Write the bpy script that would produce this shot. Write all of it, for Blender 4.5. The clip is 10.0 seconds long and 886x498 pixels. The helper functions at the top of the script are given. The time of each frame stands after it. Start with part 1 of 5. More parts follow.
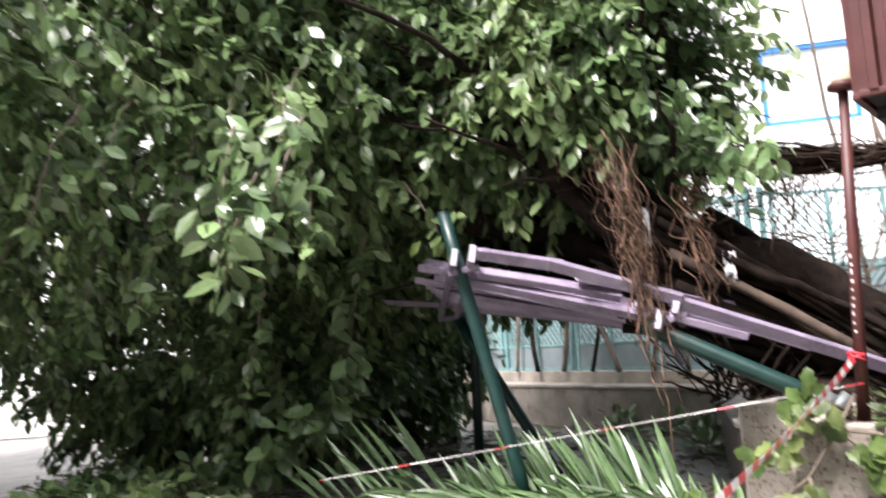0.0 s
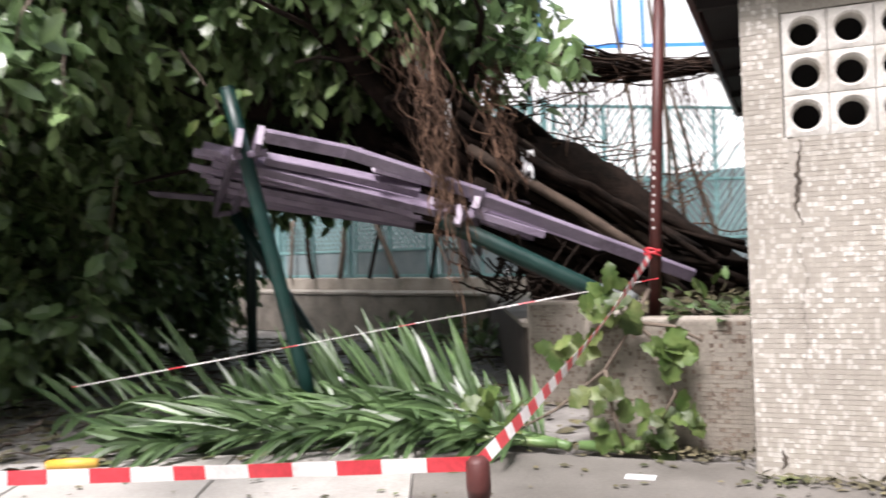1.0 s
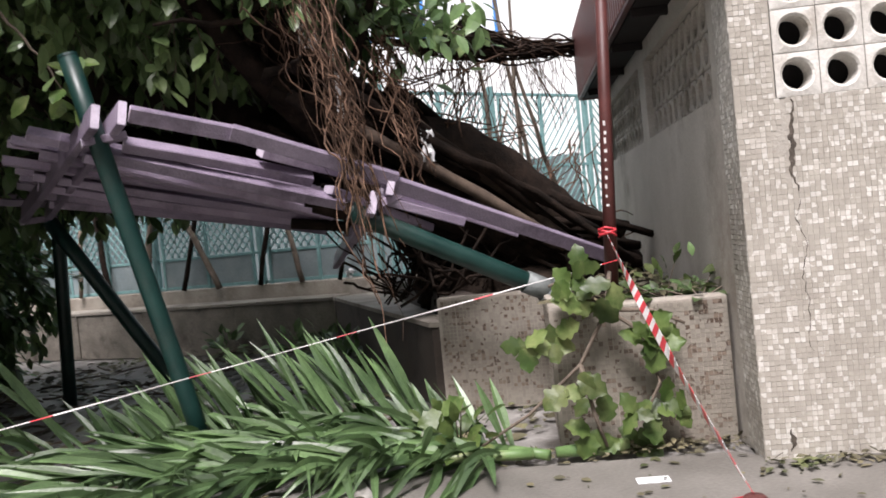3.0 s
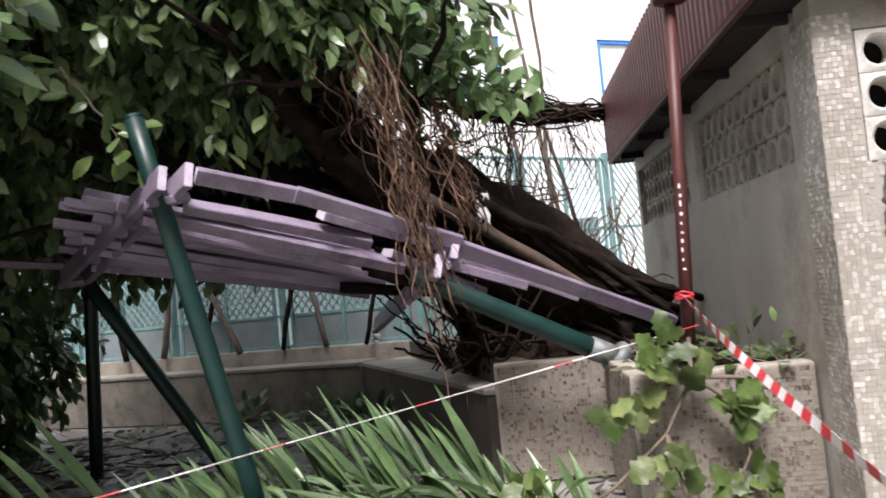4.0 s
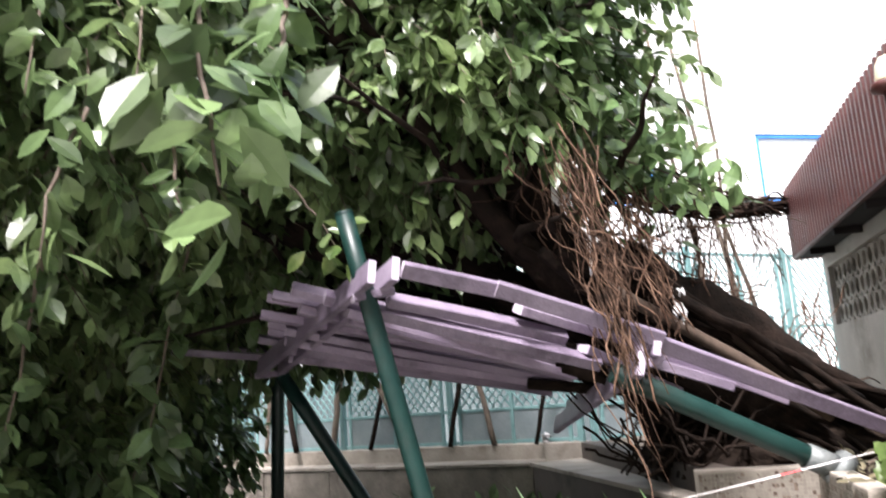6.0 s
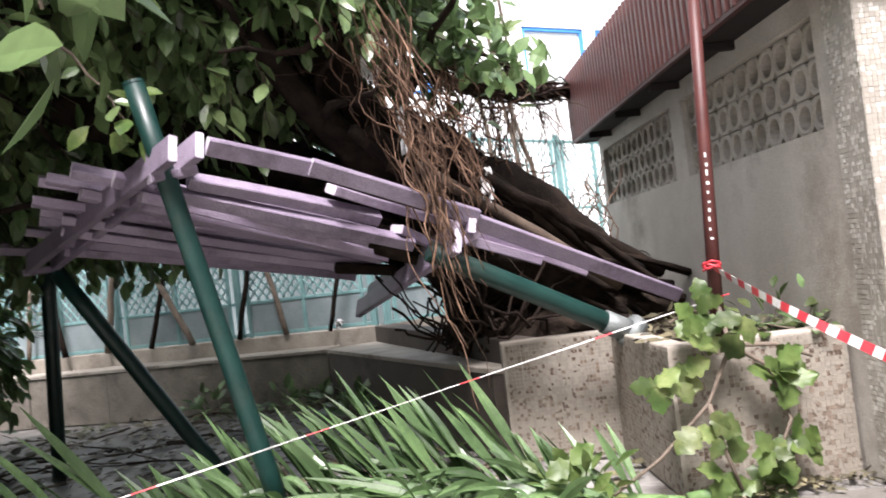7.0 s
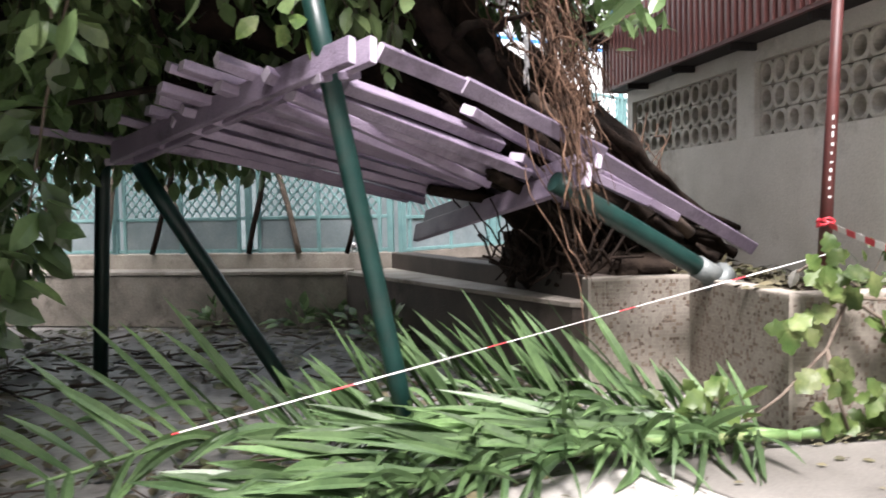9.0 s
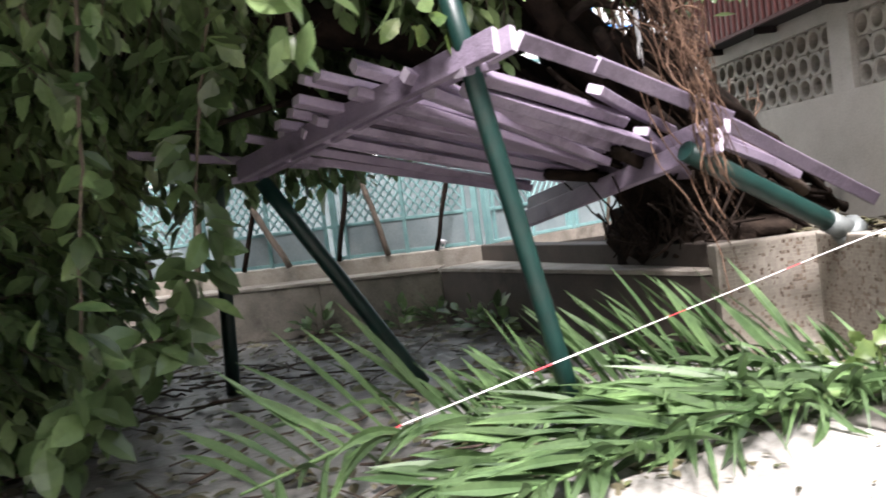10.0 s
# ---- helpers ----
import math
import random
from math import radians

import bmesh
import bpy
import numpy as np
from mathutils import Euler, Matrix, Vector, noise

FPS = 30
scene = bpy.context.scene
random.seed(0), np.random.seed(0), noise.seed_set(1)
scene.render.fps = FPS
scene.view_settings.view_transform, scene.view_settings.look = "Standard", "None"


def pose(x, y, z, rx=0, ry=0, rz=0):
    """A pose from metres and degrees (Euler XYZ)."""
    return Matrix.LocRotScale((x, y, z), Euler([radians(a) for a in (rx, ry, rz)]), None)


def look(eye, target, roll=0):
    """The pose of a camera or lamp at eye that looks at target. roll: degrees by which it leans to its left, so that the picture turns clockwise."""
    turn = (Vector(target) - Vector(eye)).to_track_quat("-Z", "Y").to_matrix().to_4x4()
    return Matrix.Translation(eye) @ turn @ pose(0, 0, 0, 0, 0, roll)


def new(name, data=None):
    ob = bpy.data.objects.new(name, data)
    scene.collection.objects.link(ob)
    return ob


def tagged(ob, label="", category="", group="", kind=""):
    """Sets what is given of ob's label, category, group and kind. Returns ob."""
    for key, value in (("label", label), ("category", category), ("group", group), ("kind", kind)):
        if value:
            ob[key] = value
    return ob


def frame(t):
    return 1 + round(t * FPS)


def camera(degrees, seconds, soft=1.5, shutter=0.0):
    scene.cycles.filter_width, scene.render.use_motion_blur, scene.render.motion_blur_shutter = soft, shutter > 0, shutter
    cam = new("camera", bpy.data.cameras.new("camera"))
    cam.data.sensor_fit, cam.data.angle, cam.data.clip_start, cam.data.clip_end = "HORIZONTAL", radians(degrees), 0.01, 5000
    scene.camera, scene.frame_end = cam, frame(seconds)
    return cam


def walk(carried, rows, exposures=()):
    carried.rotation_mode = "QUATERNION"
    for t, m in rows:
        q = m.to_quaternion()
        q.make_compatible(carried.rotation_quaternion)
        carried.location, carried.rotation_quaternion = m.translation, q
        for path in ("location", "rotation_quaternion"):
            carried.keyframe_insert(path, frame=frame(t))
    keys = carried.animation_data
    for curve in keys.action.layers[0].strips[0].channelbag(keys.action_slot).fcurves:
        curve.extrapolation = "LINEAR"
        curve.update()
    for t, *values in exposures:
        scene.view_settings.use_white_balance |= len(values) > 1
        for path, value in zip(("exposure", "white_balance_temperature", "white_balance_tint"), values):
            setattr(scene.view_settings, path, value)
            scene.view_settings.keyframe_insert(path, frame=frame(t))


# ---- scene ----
cam = camera(56.4, 10.0, soft=1.7, shutter=0.4)
PATH = [
    (0, (0.166, -0.046, 1.511), (0.121, 1.942, 1.722), -4.0),
    (0.5, (0.125, 0.195, 1.422), (0.319, 2.184, 1.482), -4.7),
    (1, (-0.024, 0.513, 1.343), (0.482, 2.448, 1.323), -2.5),
    (1.5, (-0.193, 0.83, 1.384), (0.643, 2.646, 1.334), -3.7),
    (2, (-0.352, 1.079, 1.374), (0.512, 2.883, 1.385), -7.5),
    (2.2, (-0.455, 1.222, 1.353), (0.414, 3.025, 1.369), -7.0),
    (3.3, (-0.840, 1.782, 1.335), (0.251, 3.457, 1.265), -5.4),
    (3.5, (-0.905, 1.862, 1.357), (0.195, 3.532, 1.343), -5.8),
    (4, (-1.090, 2.018, 1.388), (-0.009, 3.698, 1.484), -5.6),
    (4.5, (-1.270, 2.118, 1.403), (-0.261, 3.839, 1.542), -6.1),
    (5, (-1.352, 2.148, 1.441), (-0.556, 3.948, 1.790), -5.8),
    (5.2, (-1.367, 2.151, 1.466), (-0.659, 3.958, 1.946), -5.1),
    (6.3, (-1.403, 2.299, 1.38), (-0.51, 4.073, 1.619), -3.8),
    (6.5, (-1.418, 2.377, 1.376), (-0.415, 4.102, 1.525), -4.2),
    (7, (-1.531, 2.562, 1.372), (-0.272, 4.115, 1.421), -6.8),
    (7.5, (-1.777, 2.698, 1.364), (-0.418, 4.166, 1.364), -4.3),
    (8, (-2.021, 2.923, 1.364), (-0.617, 4.347, 1.317), -1.7),
    (8.5, (-2.252, 3.159, 1.358), (-0.816, 4.55, 1.3), -0.1),
    (9, (-2.571, 3.394, 1.369), (-1.153, 4.8, 1.26), -1.1),
    (9.5, (-2.81, 3.614, 1.389), (-1.399, 5.026, 1.263), -5.0),
    (10, (-3.112, 3.816, 1.36), (-1.747, 5.274, 1.25), -7.2),
]
walk(cam, [(t, look(eye, target, roll)) for t, eye, target, roll in PATH],
     [(0.0, 1.75), (0.5, 1.35), (1.0, 1.17), (1.5, 0.8), (2.0, 0.75), (3.5, 1.0), (4.5, 1.22), (5.2, 1.7), (6.5, 1.8), (7.5, 1.65), (8.5, 1.7), (9.0, 1.8), (10.0, 2.0)])

# ---- light ----
SUN_AZ, SUN_EL = 222.0, 60.0
world = bpy.data.worlds.new("overcast_sky")
scene.world = world
world.use_nodes = True
wn = world.node_tree
sky = wn.nodes.new("ShaderNodeTexSky")
sky.sky_type, sky.sun_disc = "NISHITA", False
sky.sun_elevation, sky.sun_rotation = radians(SUN_EL), radians(SUN_AZ)
sky.air_density, sky.dust_density, sky.ozone_density = 1.0, 4.0, 0.6
soften = wn.nodes.new("ShaderNodeHueSaturation")
soften.inputs["Saturation"].default_value = 0.55
wn.links.new(sky.outputs[0], soften.inputs["Color"])
wn.links.new(soften.outputs[0], wn.nodes["Background"].inputs[0])
wn.nodes["Background"].inputs[1].default_value = 0.13
sun = new("sun", bpy.data.lights.new("sun", "SUN"))
sun.data.energy, sun.data.angle, sun.data.color = 3.2, radians(18), (1.0, 0.93, 0.97)
az, el = radians(SUN_AZ), radians(SUN_EL)
sun.matrix_world = look((0, 0, 0), (-math.sin(az) * math.cos(el), -math.cos(az) * math.cos(el), -math.sin(el)))

# ---- materials ----
def mat(name, c1, c2, scale=6.0, rough=0.7, bump=0.2, fine=60.0, c3=None, metallic=0.0, rnd=0.0, island=0.0, spec=0.4, trans=0.0):
    """Two-scale noise between c1, c2 (and stains of c3), with bump; rnd and island vary the value by piece."""
    m = bpy.data.materials.new(name)
    m.use_nodes = True
    nt = m.node_tree
    n, l = nt.nodes, nt.links
    b = n["Principled BSDF"]
    tc = n.new("ShaderNodeTexCoord")
    big = n.new("ShaderNodeTexNoise")
    big.inputs["Scale"].default_value, big.inputs["Detail"].default_value = scale, 5
    sm = n.new("ShaderNodeTexNoise")
    sm.inputs["Scale"].default_value, sm.inputs["Detail"].default_value = fine, 3
    for t in (big, sm):
        l.new(tc.outputs["Object"], t.inputs["Vector"])
    ramp = n.new("ShaderNodeMapRange")
    ramp.inputs[1].default_value, ramp.inputs[2].default_value = 0.32, 0.68
    l.new(big.outputs[0], ramp.inputs[0])
    mix = n.new("ShaderNodeMixRGB")
    mix.inputs[1].default_value, mix.inputs[2].default_value = (*c1, 1), (*c2, 1)
    l.new(ramp.outputs[0], mix.inputs[0])
    col = mix.outputs[0]
    if c3:
        st = n.new("ShaderNodeTexNoise")
        st.inputs["Scale"].default_value, st.inputs["Detail"].default_value = scale * 0.45, 7
        st.inputs["Roughness"].default_value = 0.7
        l.new(tc.outputs["Object"], st.inputs["Vector"])
        sr = n.new("ShaderNodeMapRange")
        sr.inputs[1].default_value, sr.inputs[2].default_value = 0.52, 0.68
        l.new(st.outputs[0], sr.inputs[0])
        m3 = n.new("ShaderNodeMixRGB")
        m3.inputs[2].default_value = (*c3, 1)
        l.new(sr.outputs[0], m3.inputs[0])
        l.new(col, m3.inputs[1])
        col = m3.outputs[0]
    hs = n.new("ShaderNodeHueSaturation")
    l.new(col, hs.inputs["Color"])
    add = n.new("ShaderNodeMath")
    add.operation = "MULTIPLY_ADD"
    l.new(sm.outputs[0], add.inputs[0])
    add.inputs[1].default_value, add.inputs[2].default_value = 0.5, 0.75
    val = add.outputs[0]
    for amount, kind in ((rnd, "o"), (island, "i")):
        if amount:
            src = n.new("ShaderNodeObjectInfo").outputs["Random"] if kind == "o" else n.new("ShaderNodeNewGeometry").outputs["Random Per Island"]
            ma = n.new("ShaderNodeMath")
            ma.operation = "MULTIPLY_ADD"
            l.new(src, ma.inputs[0])
            ma.inputs[1].default_value, ma.inputs[2].default_value = 2 * amount, 1 - amount
            mm = n.new("ShaderNodeMath")
            mm.operation = "MULTIPLY"
            l.new(val, mm.inputs[0])
            l.new(ma.outputs[0], mm.inputs[1])
            val = mm.outputs[0]
    l.new(val, hs.inputs["Value"])
    l.new(hs.outputs[0], b.inputs["Base Color"])
    rr = n.new("ShaderNodeMath")
    rr.operation = "MULTIPLY_ADD"
    l.new(big.outputs[0], rr.inputs[0])
    rr.inputs[1].default_value, rr.inputs[2].default_value = 0.3, rough - 0.15
    l.new(rr.outputs[0], b.inputs["Roughness"])
    b.inputs["Metallic"].default_value = metallic
    b.inputs["Specular IOR Level"].default_value = spec
    if bump:
        bp = n.new("ShaderNodeBump")
        bp.inputs["Strength"].default_value, bp.inputs["Distance"].default_value = bump, 0.01
        l.new(sm.outputs[0], bp.inputs["Height"])
        l.new(bp.outputs[0], b.inputs["Normal"])
    if trans:
        tr = n.new("ShaderNodeBsdfTranslucent")
        l.new(hs.outputs[0], tr.inputs["Color"])
        ms = n.new("ShaderNodeMixShader")
        ms.inputs[0].default_value = trans
        l.new(b.outputs[0], ms.inputs[1])
        l.new(tr.outputs[0], ms.inputs[2])
        l.new(ms.outputs[0], n["Material Output"].inputs["Surface"])
    return m


def tile_mat(name, body, chips, share, dirt, rough=0.45, single=False):
    """Glazed mosaic: body colours by piece, a share of the pieces in another colour, grime over all."""
    m = bpy.data.materials.new(name)
    m.use_nodes = True
    n, l = m.node_tree.nodes, m.node_tree.links
    b = n["Principled BSDF"]
    geo = n.new("ShaderNodeNewGeometry")
    r = n.new("ShaderNodeValToRGB")
    r.color_ramp.interpolation = "CONSTANT"
    e = r.color_ramp.elements
    e[0].position, e[0].color = 0.0, (*body[0], 1)
    e[1].position, e[1].color = (1 - share) / 2, (*body[1], 1)
    x = e.new(1 - share)
    x.color = (*chips[0], 1)
    y = e.new(1 - share * 0.45)
    y.color = (*chips[1], 1)
    cl = n.new("ShaderNodeTexNoise")
    cl.inputs["Scale"].default_value, cl.inputs["Detail"].default_value = 13.0, 4
    l.new(geo.outputs["Position"], cl.inputs["Vector"])
    cm = n.new("ShaderNodeMath")
    cm.operation = "MULTIPLY_ADD"
    l.new(cl.outputs[0], cm.inputs[0])
    cm.inputs[1].default_value = 1.5
    l.new(n.new("ShaderNodeObjectInfo").outputs["Random"] if single else geo.outputs["Random Per Island"], cm.inputs[2])
    cs = n.new("ShaderNodeMath")
    cs.operation = "SUBTRACT"
    cs.use_clamp = True
    l.new(cm.outputs[0], cs.inputs[0])
    cs.inputs[1].default_value = 0.74
    l.new(cs.outputs[0], r.inputs[0])
    no = n.new("ShaderNodeTexNoise")
    no.inputs["Scale"].default_value, no.inputs["Detail"].default_value, no.inputs["Roughness"].default_value = 2.2, 8, 0.65
    l.new(geo.outputs["Position"], no.inputs["Vector"])
    mr = n.new("ShaderNodeMapRange")
    mr.inputs[1].default_value, mr.inputs[2].default_value, mr.inputs[4].default_value = 0.42, 0.75, 0.75
    l.new(no.outputs[0], mr.inputs[0])
    mx = n.new("ShaderNodeMixRGB")
    mx.inputs[2].default_value = (*dirt, 1)
    l.new(mr.outputs[0], mx.inputs[0])
    l.new(r.outputs[0], mx.inputs[1])
    l.new(mx.outputs[0], b.inputs["Base Color"])
    b.inputs["Roughness"].default_value = rough
    return m


M_CONC = mat("concrete_paving", (0.29, 0.275, 0.255), (0.41, 0.395, 0.365), 1.3, 0.75, 0.35, 45, (0.24, 0.22, 0.19))
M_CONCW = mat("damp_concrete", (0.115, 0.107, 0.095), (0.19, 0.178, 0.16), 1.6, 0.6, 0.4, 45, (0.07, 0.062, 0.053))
M_COURT = mat("dark_teal_backdrop", (0.06, 0.08, 0.083), (0.11, 0.138, 0.142), 0.7, 0.8, 0.2, 20, (0.15, 0.18, 0.185))
M_WET = mat("littered_court", (0.11, 0.105, 0.098), (0.31, 0.298, 0.28), 2.6, 0.42, 0.6, 22, (0.07, 0.06, 0.05))
M_EARTH = mat("planter_soil", (0.014, 0.010, 0.008), (0.034, 0.025, 0.019), 8, 0.95, 0.8, 40, spec=0.1)
M_TILE_W = tile_mat("pale_mosaic", ((0.38, 0.352, 0.307), (0.42, 0.39, 0.34)), ((0.64, 0.62, 0.575), (0.53, 0.50, 0.45)), 0.31, (0.27, 0.245, 0.21))
M_TILE_W1 = tile_mat("pale_mosaic_piece", ((0.38, 0.352, 0.307), (0.42, 0.39, 0.34)), ((0.64, 0.62, 0.575), (0.53, 0.50, 0.45)), 0.31, (0.27, 0.245, 0.21), single=True)
M_TILE_P = tile_mat("speckled_mosaic", ((0.225, 0.203, 0.17), (0.265, 0.24, 0.20)), ((0.075, 0.05, 0.036), (0.17, 0.13, 0.10)), 0.20, (0.17, 0.145, 0.115), 0.6)
M_TILE_P1 = tile_mat("speckled_mosaic_piece", ((0.225, 0.203, 0.17), (0.265, 0.24, 0.20)), ((0.075, 0.05, 0.036), (0.17, 0.13, 0.10)), 0.20, (0.17, 0.145, 0.115), 0.6, single=True)
M_GROUT = mat("grout", (0.34, 0.315, 0.275), (0.40, 0.373, 0.33), 5, 0.85, 0.4, 90, (0.24, 0.212, 0.178))
M_RENDER = mat("weathered_wall", (0.44, 0.41, 0.365), (0.55, 0.52, 0.475), 2.0, 0.75, 0.35, 70, (0.31, 0.275, 0.235))
M_VENT = mat("vent_block_paint", (0.47, 0.45, 0.41), (0.60, 0.58, 0.54), 6, 0.7, 0.35, 60, (0.33, 0.295, 0.25))
M_VENTG = mat("grey_vent_block", (0.36, 0.33, 0.29), (0.46, 0.43, 0.385), 4, 0.75, 0.3, 60, (0.25, 0.225, 0.19))
M_BLACK = mat("inside_shade_and_foot", (0.012, 0.012, 0.012), (0.02, 0.018, 0.018), 3, 0.9, 0)
M_BROWN = mat("brown_painted_steel", (0.060, 0.018, 0.016), (0.090, 0.027, 0.024), 5, 0.5, 0.15, 70, (0.065, 0.026, 0.024))
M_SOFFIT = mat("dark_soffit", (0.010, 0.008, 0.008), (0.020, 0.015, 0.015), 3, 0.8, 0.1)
M_BEIGE = mat("bench_wall_render", (0.17, 0.15, 0.124), (0.30, 0.268, 0.226), 3.4, 0.8, 0.6, 40, (0.07, 0.058, 0.047))
M_HIGH = mat("unseen_blocker_wall", (0.10, 0.11, 0.095), (0.16, 0.165, 0.145), 0.5, 0.9, 0.1, 8, (0.06, 0.075, 0.055))
# brown of the bench arm, deepened to carry the shade under the tree
M_DARKW = mat("shade_darkened_brown_wall", (0.048, 0.038, 0.032), (0.09, 0.073, 0.061), 3, 0.7, 0.4, 60, (0.03, 0.025, 0.021))
M_LEDGE = mat("worn_ledge", (0.25, 0.222, 0.187), (0.39, 0.357, 0.308), 3, 0.75, 0.4, 50, (0.16, 0.135, 0.108))
M_GREEN = mat("dark_green_paint", (0.005, 0.025, 0.0215), (0.008, 0.037, 0.031), 6, 0.4, 0.12, 90, (0.024, 0.04, 0.034), spec=0.5)
M_PURPLE = mat("mauve_painted_timber", (0.215, 0.172, 0.240), (0.32, 0.265, 0.345), 3.5, 0.36, 0.5, 80, (0.10, 0.077, 0.110), rnd=0.3)
M_CUT = mat("pale_timber_end", (0.40, 0.35, 0.43), (0.52, 0.46, 0.54), 9, 0.7, 0.3, 90)
M_TEAL = mat("teal_fence_paint", (0.14, 0.27, 0.27), (0.20, 0.35, 0.345), 5, 0.5, 0.1, 60, (0.10, 0.20, 0.20))
M_TEALG = mat("teal_grey_panel", (0.17, 0.215, 0.225), (0.25, 0.295, 0.305), 3, 0.55, 0.1, 60, (0.16, 0.20, 0.21))
M_WHITE = mat("white_facade_paint", (0.78, 0.78, 0.77), (0.86, 0.86, 0.84), 0.4, 0.7, 0.1, 20, (0.70, 0.70, 0.68))
M_BLUE = mat("blue_window_frame", (0.05, 0.22, 0.62), (0.08, 0.30, 0.72), 3, 0.45, 0.05)
M_GLASS = mat("pale_window_pane", (0.74, 0.77, 0.78), (0.80, 0.83, 0.84), 0.6, 0.3, 0, spec=0.4)
# darker than real bark: the crown's shade is put into this colour
M_BARK = mat("shade_darkened_bark", (0.010, 0.0075, 0.006), (0.026, 0.018, 0.014), 9, 0.95, 1.0, 45, (0.007, 0.006, 0.005), spec=0.1)
M_BARK2 = mat("grey_stem_bark", (0.10, 0.078, 0.06), (0.17, 0.135, 0.105), 9, 0.85, 0.6, 50)
M_ROOT = mat("aerial_root", (0.055, 0.034, 0.024), (0.165, 0.100, 0.068), 12, 0.9, 0.4, 90, (0.035, 0.024, 0.019), rnd=0.75, island=0.3, spec=0.15)
M_LEAF = mat("fig_leaf", (0.078, 0.136, 0.054), (0.170, 0.245, 0.102), 1.3, 0.30, 0.1, 25, (0.26, 0.335, 0.14), island=0.55, spec=0.55, trans=0.32)
M_LEAFY = mat("pale_leaf", (0.052, 0.094, 0.024), (0.115, 0.160, 0.047), 7, 0.42, 0.25, 40, (0.19, 0.22, 0.085), rnd=0.4, island=0.1, trans=0.3)
M_PALM = mat("palm_leaflet", (0.050, 0.092, 0.036), (0.10, 0.160, 0.066), 4, 0.36, 0.15, 60, (0.145, 0.235, 0.09), rnd=0.45, spec=0.55, trans=0.25)
M_PALMS = mat("palm_midrib", (0.085, 0.155, 0.055), (0.14, 0.215, 0.078), 6, 0.45, 0.1, 60, (0.16, 0.16, 0.08))
M_LITTER = mat("leaf_litter", (0.05, 0.047, 0.028), (0.15, 0.13, 0.075), 3, 0.6, 0.2, 30, (0.07, 0.10, 0.03), island=0.5)
M_TWIG = mat("dead_twigs", (0.05, 0.035, 0.026), (0.11, 0.08, 0.06), 8, 0.9, 0.3, 60, island=0.4)
M_RED = mat("red_tape_film", (0.50, 0.035, 0.05), (0.64, 0.06, 0.075), 8, 0.4, 0.1)
M_TAPEW = mat("white_tape_film", (0.66, 0.63, 0.62), (0.78, 0.76, 0.75), 8, 0.4, 0.1)
M_CRACK = mat("broken_mortar", (0.045, 0.036, 0.028), (0.11, 0.092, 0.075), 30, 0.9, 0.5, 120)
M_PLASTIC = mat("white_plastic_scrap", (0.72, 0.72, 0.73), (0.85, 0.85, 0.85), 14, 0.45, 0.3)
M_STEEL = mat("galvanised_shoe", (0.11, 0.125, 0.122), (0.19, 0.205, 0.20), 9, 0.55, 0.3, 80, metallic=0.3)
M_PLAQUE = mat("grey_plaque", (0.30, 0.285, 0.26), (0.36, 0.34, 0.31), 6, 0.6, 0.2)
M_YELLOW = mat("amber_plastic", (0.65, 0.36, 0.05), (0.75, 0.45, 0.09), 8, 0.45, 0.1)
M_CREAM = mat("cream_lamp_bowl", (0.62, 0.55, 0.38), (0.72, 0.66, 0.48), 8, 0.35, 0.05)
M_MARK = mat("faded_white_marks", (0.55, 0.53, 0.52), (0.68, 0.66, 0.65), 30, 0.7, 0.1)

# ---- helpers for building ----
ROOT = {}


def thing(name, at, label, category, group="", kind=""):
    e = new(name)
    e.empty_display_size = 0.1
    e.location = at
    ROOT[e.name] = Vector(at)
    return tagged(e, label, category, group, kind)


def finish(me, material, smooth=False):
    me.materials.append(material)
    if smooth:
        me.polygons.foreach_set("use_smooth", [True] * len(me.polygons))
    me.update()
    return me


def part(name, bm, material, parent=None, label="", smooth=False):
    """Links a bmesh (or (verts, faces)) in world coordinates as one mesh object under a thing or a part."""
    me = bpy.data.meshes.new(name)
    if isinstance(bm, tuple):
        me.from_pydata([tuple(v) for v in bm[0]], [], [tuple(f) for f in bm[1]])
    else:
        bmesh.ops.recalc_face_normals(bm, faces=bm.faces)
        bm.to_mesh(me)
        bm.free()
    ob = new(name, me)
    if parent is not None:
        at = ROOT[parent.name]
        me.transform(Matrix.Translation(-at))
        ob.parent = parent
        ROOT[ob.name] = at
    finish(me, material, smooth)
    if label:
        ob["label"] = label
    return ob


def solo(name, bm, material, label, category, group="", kind="", smooth=False):
    ob = part(name, bm, material, None, "", smooth)
    me = ob.data
    lo = Vector([min(v.co[i] for v in me.vertices) for i in range(3)])
    hi = Vector([max(v.co[i] for v in me.vertices) for i in range(3)])
    at = Vector(((lo.x + hi.x) / 2, (lo.y + hi.y) / 2, lo.z))
    me.transform(Matrix.Translation(-at))
    ob.location = at
    ROOT[ob.name] = at
    return tagged(ob, label, category, group, kind)


def ring(bm, pts):
    return [bm.verts.new(p) for p in pts]


def skin(bm, rings, caps=True):
    for a, b in zip(rings, rings[1:]):
        n = len(a)
        for i in range(n):
            bm.faces.new((a[i], a[(i + 1) % n], b[(i + 1) % n], b[i]))
    if caps:
        bm.faces.new(rings[0][::-1])
        bm.faces.new(rings[-1])


def frame_of(d, up=Vector((0, 0, 1))):
    d = d.normalized()
    s = d.cross(up)
    if s.length < 1e-3:
        s = d.cross(Vector((0, 1, 0)))
    s.normalize()
    return s, s.cross(d).normalized()


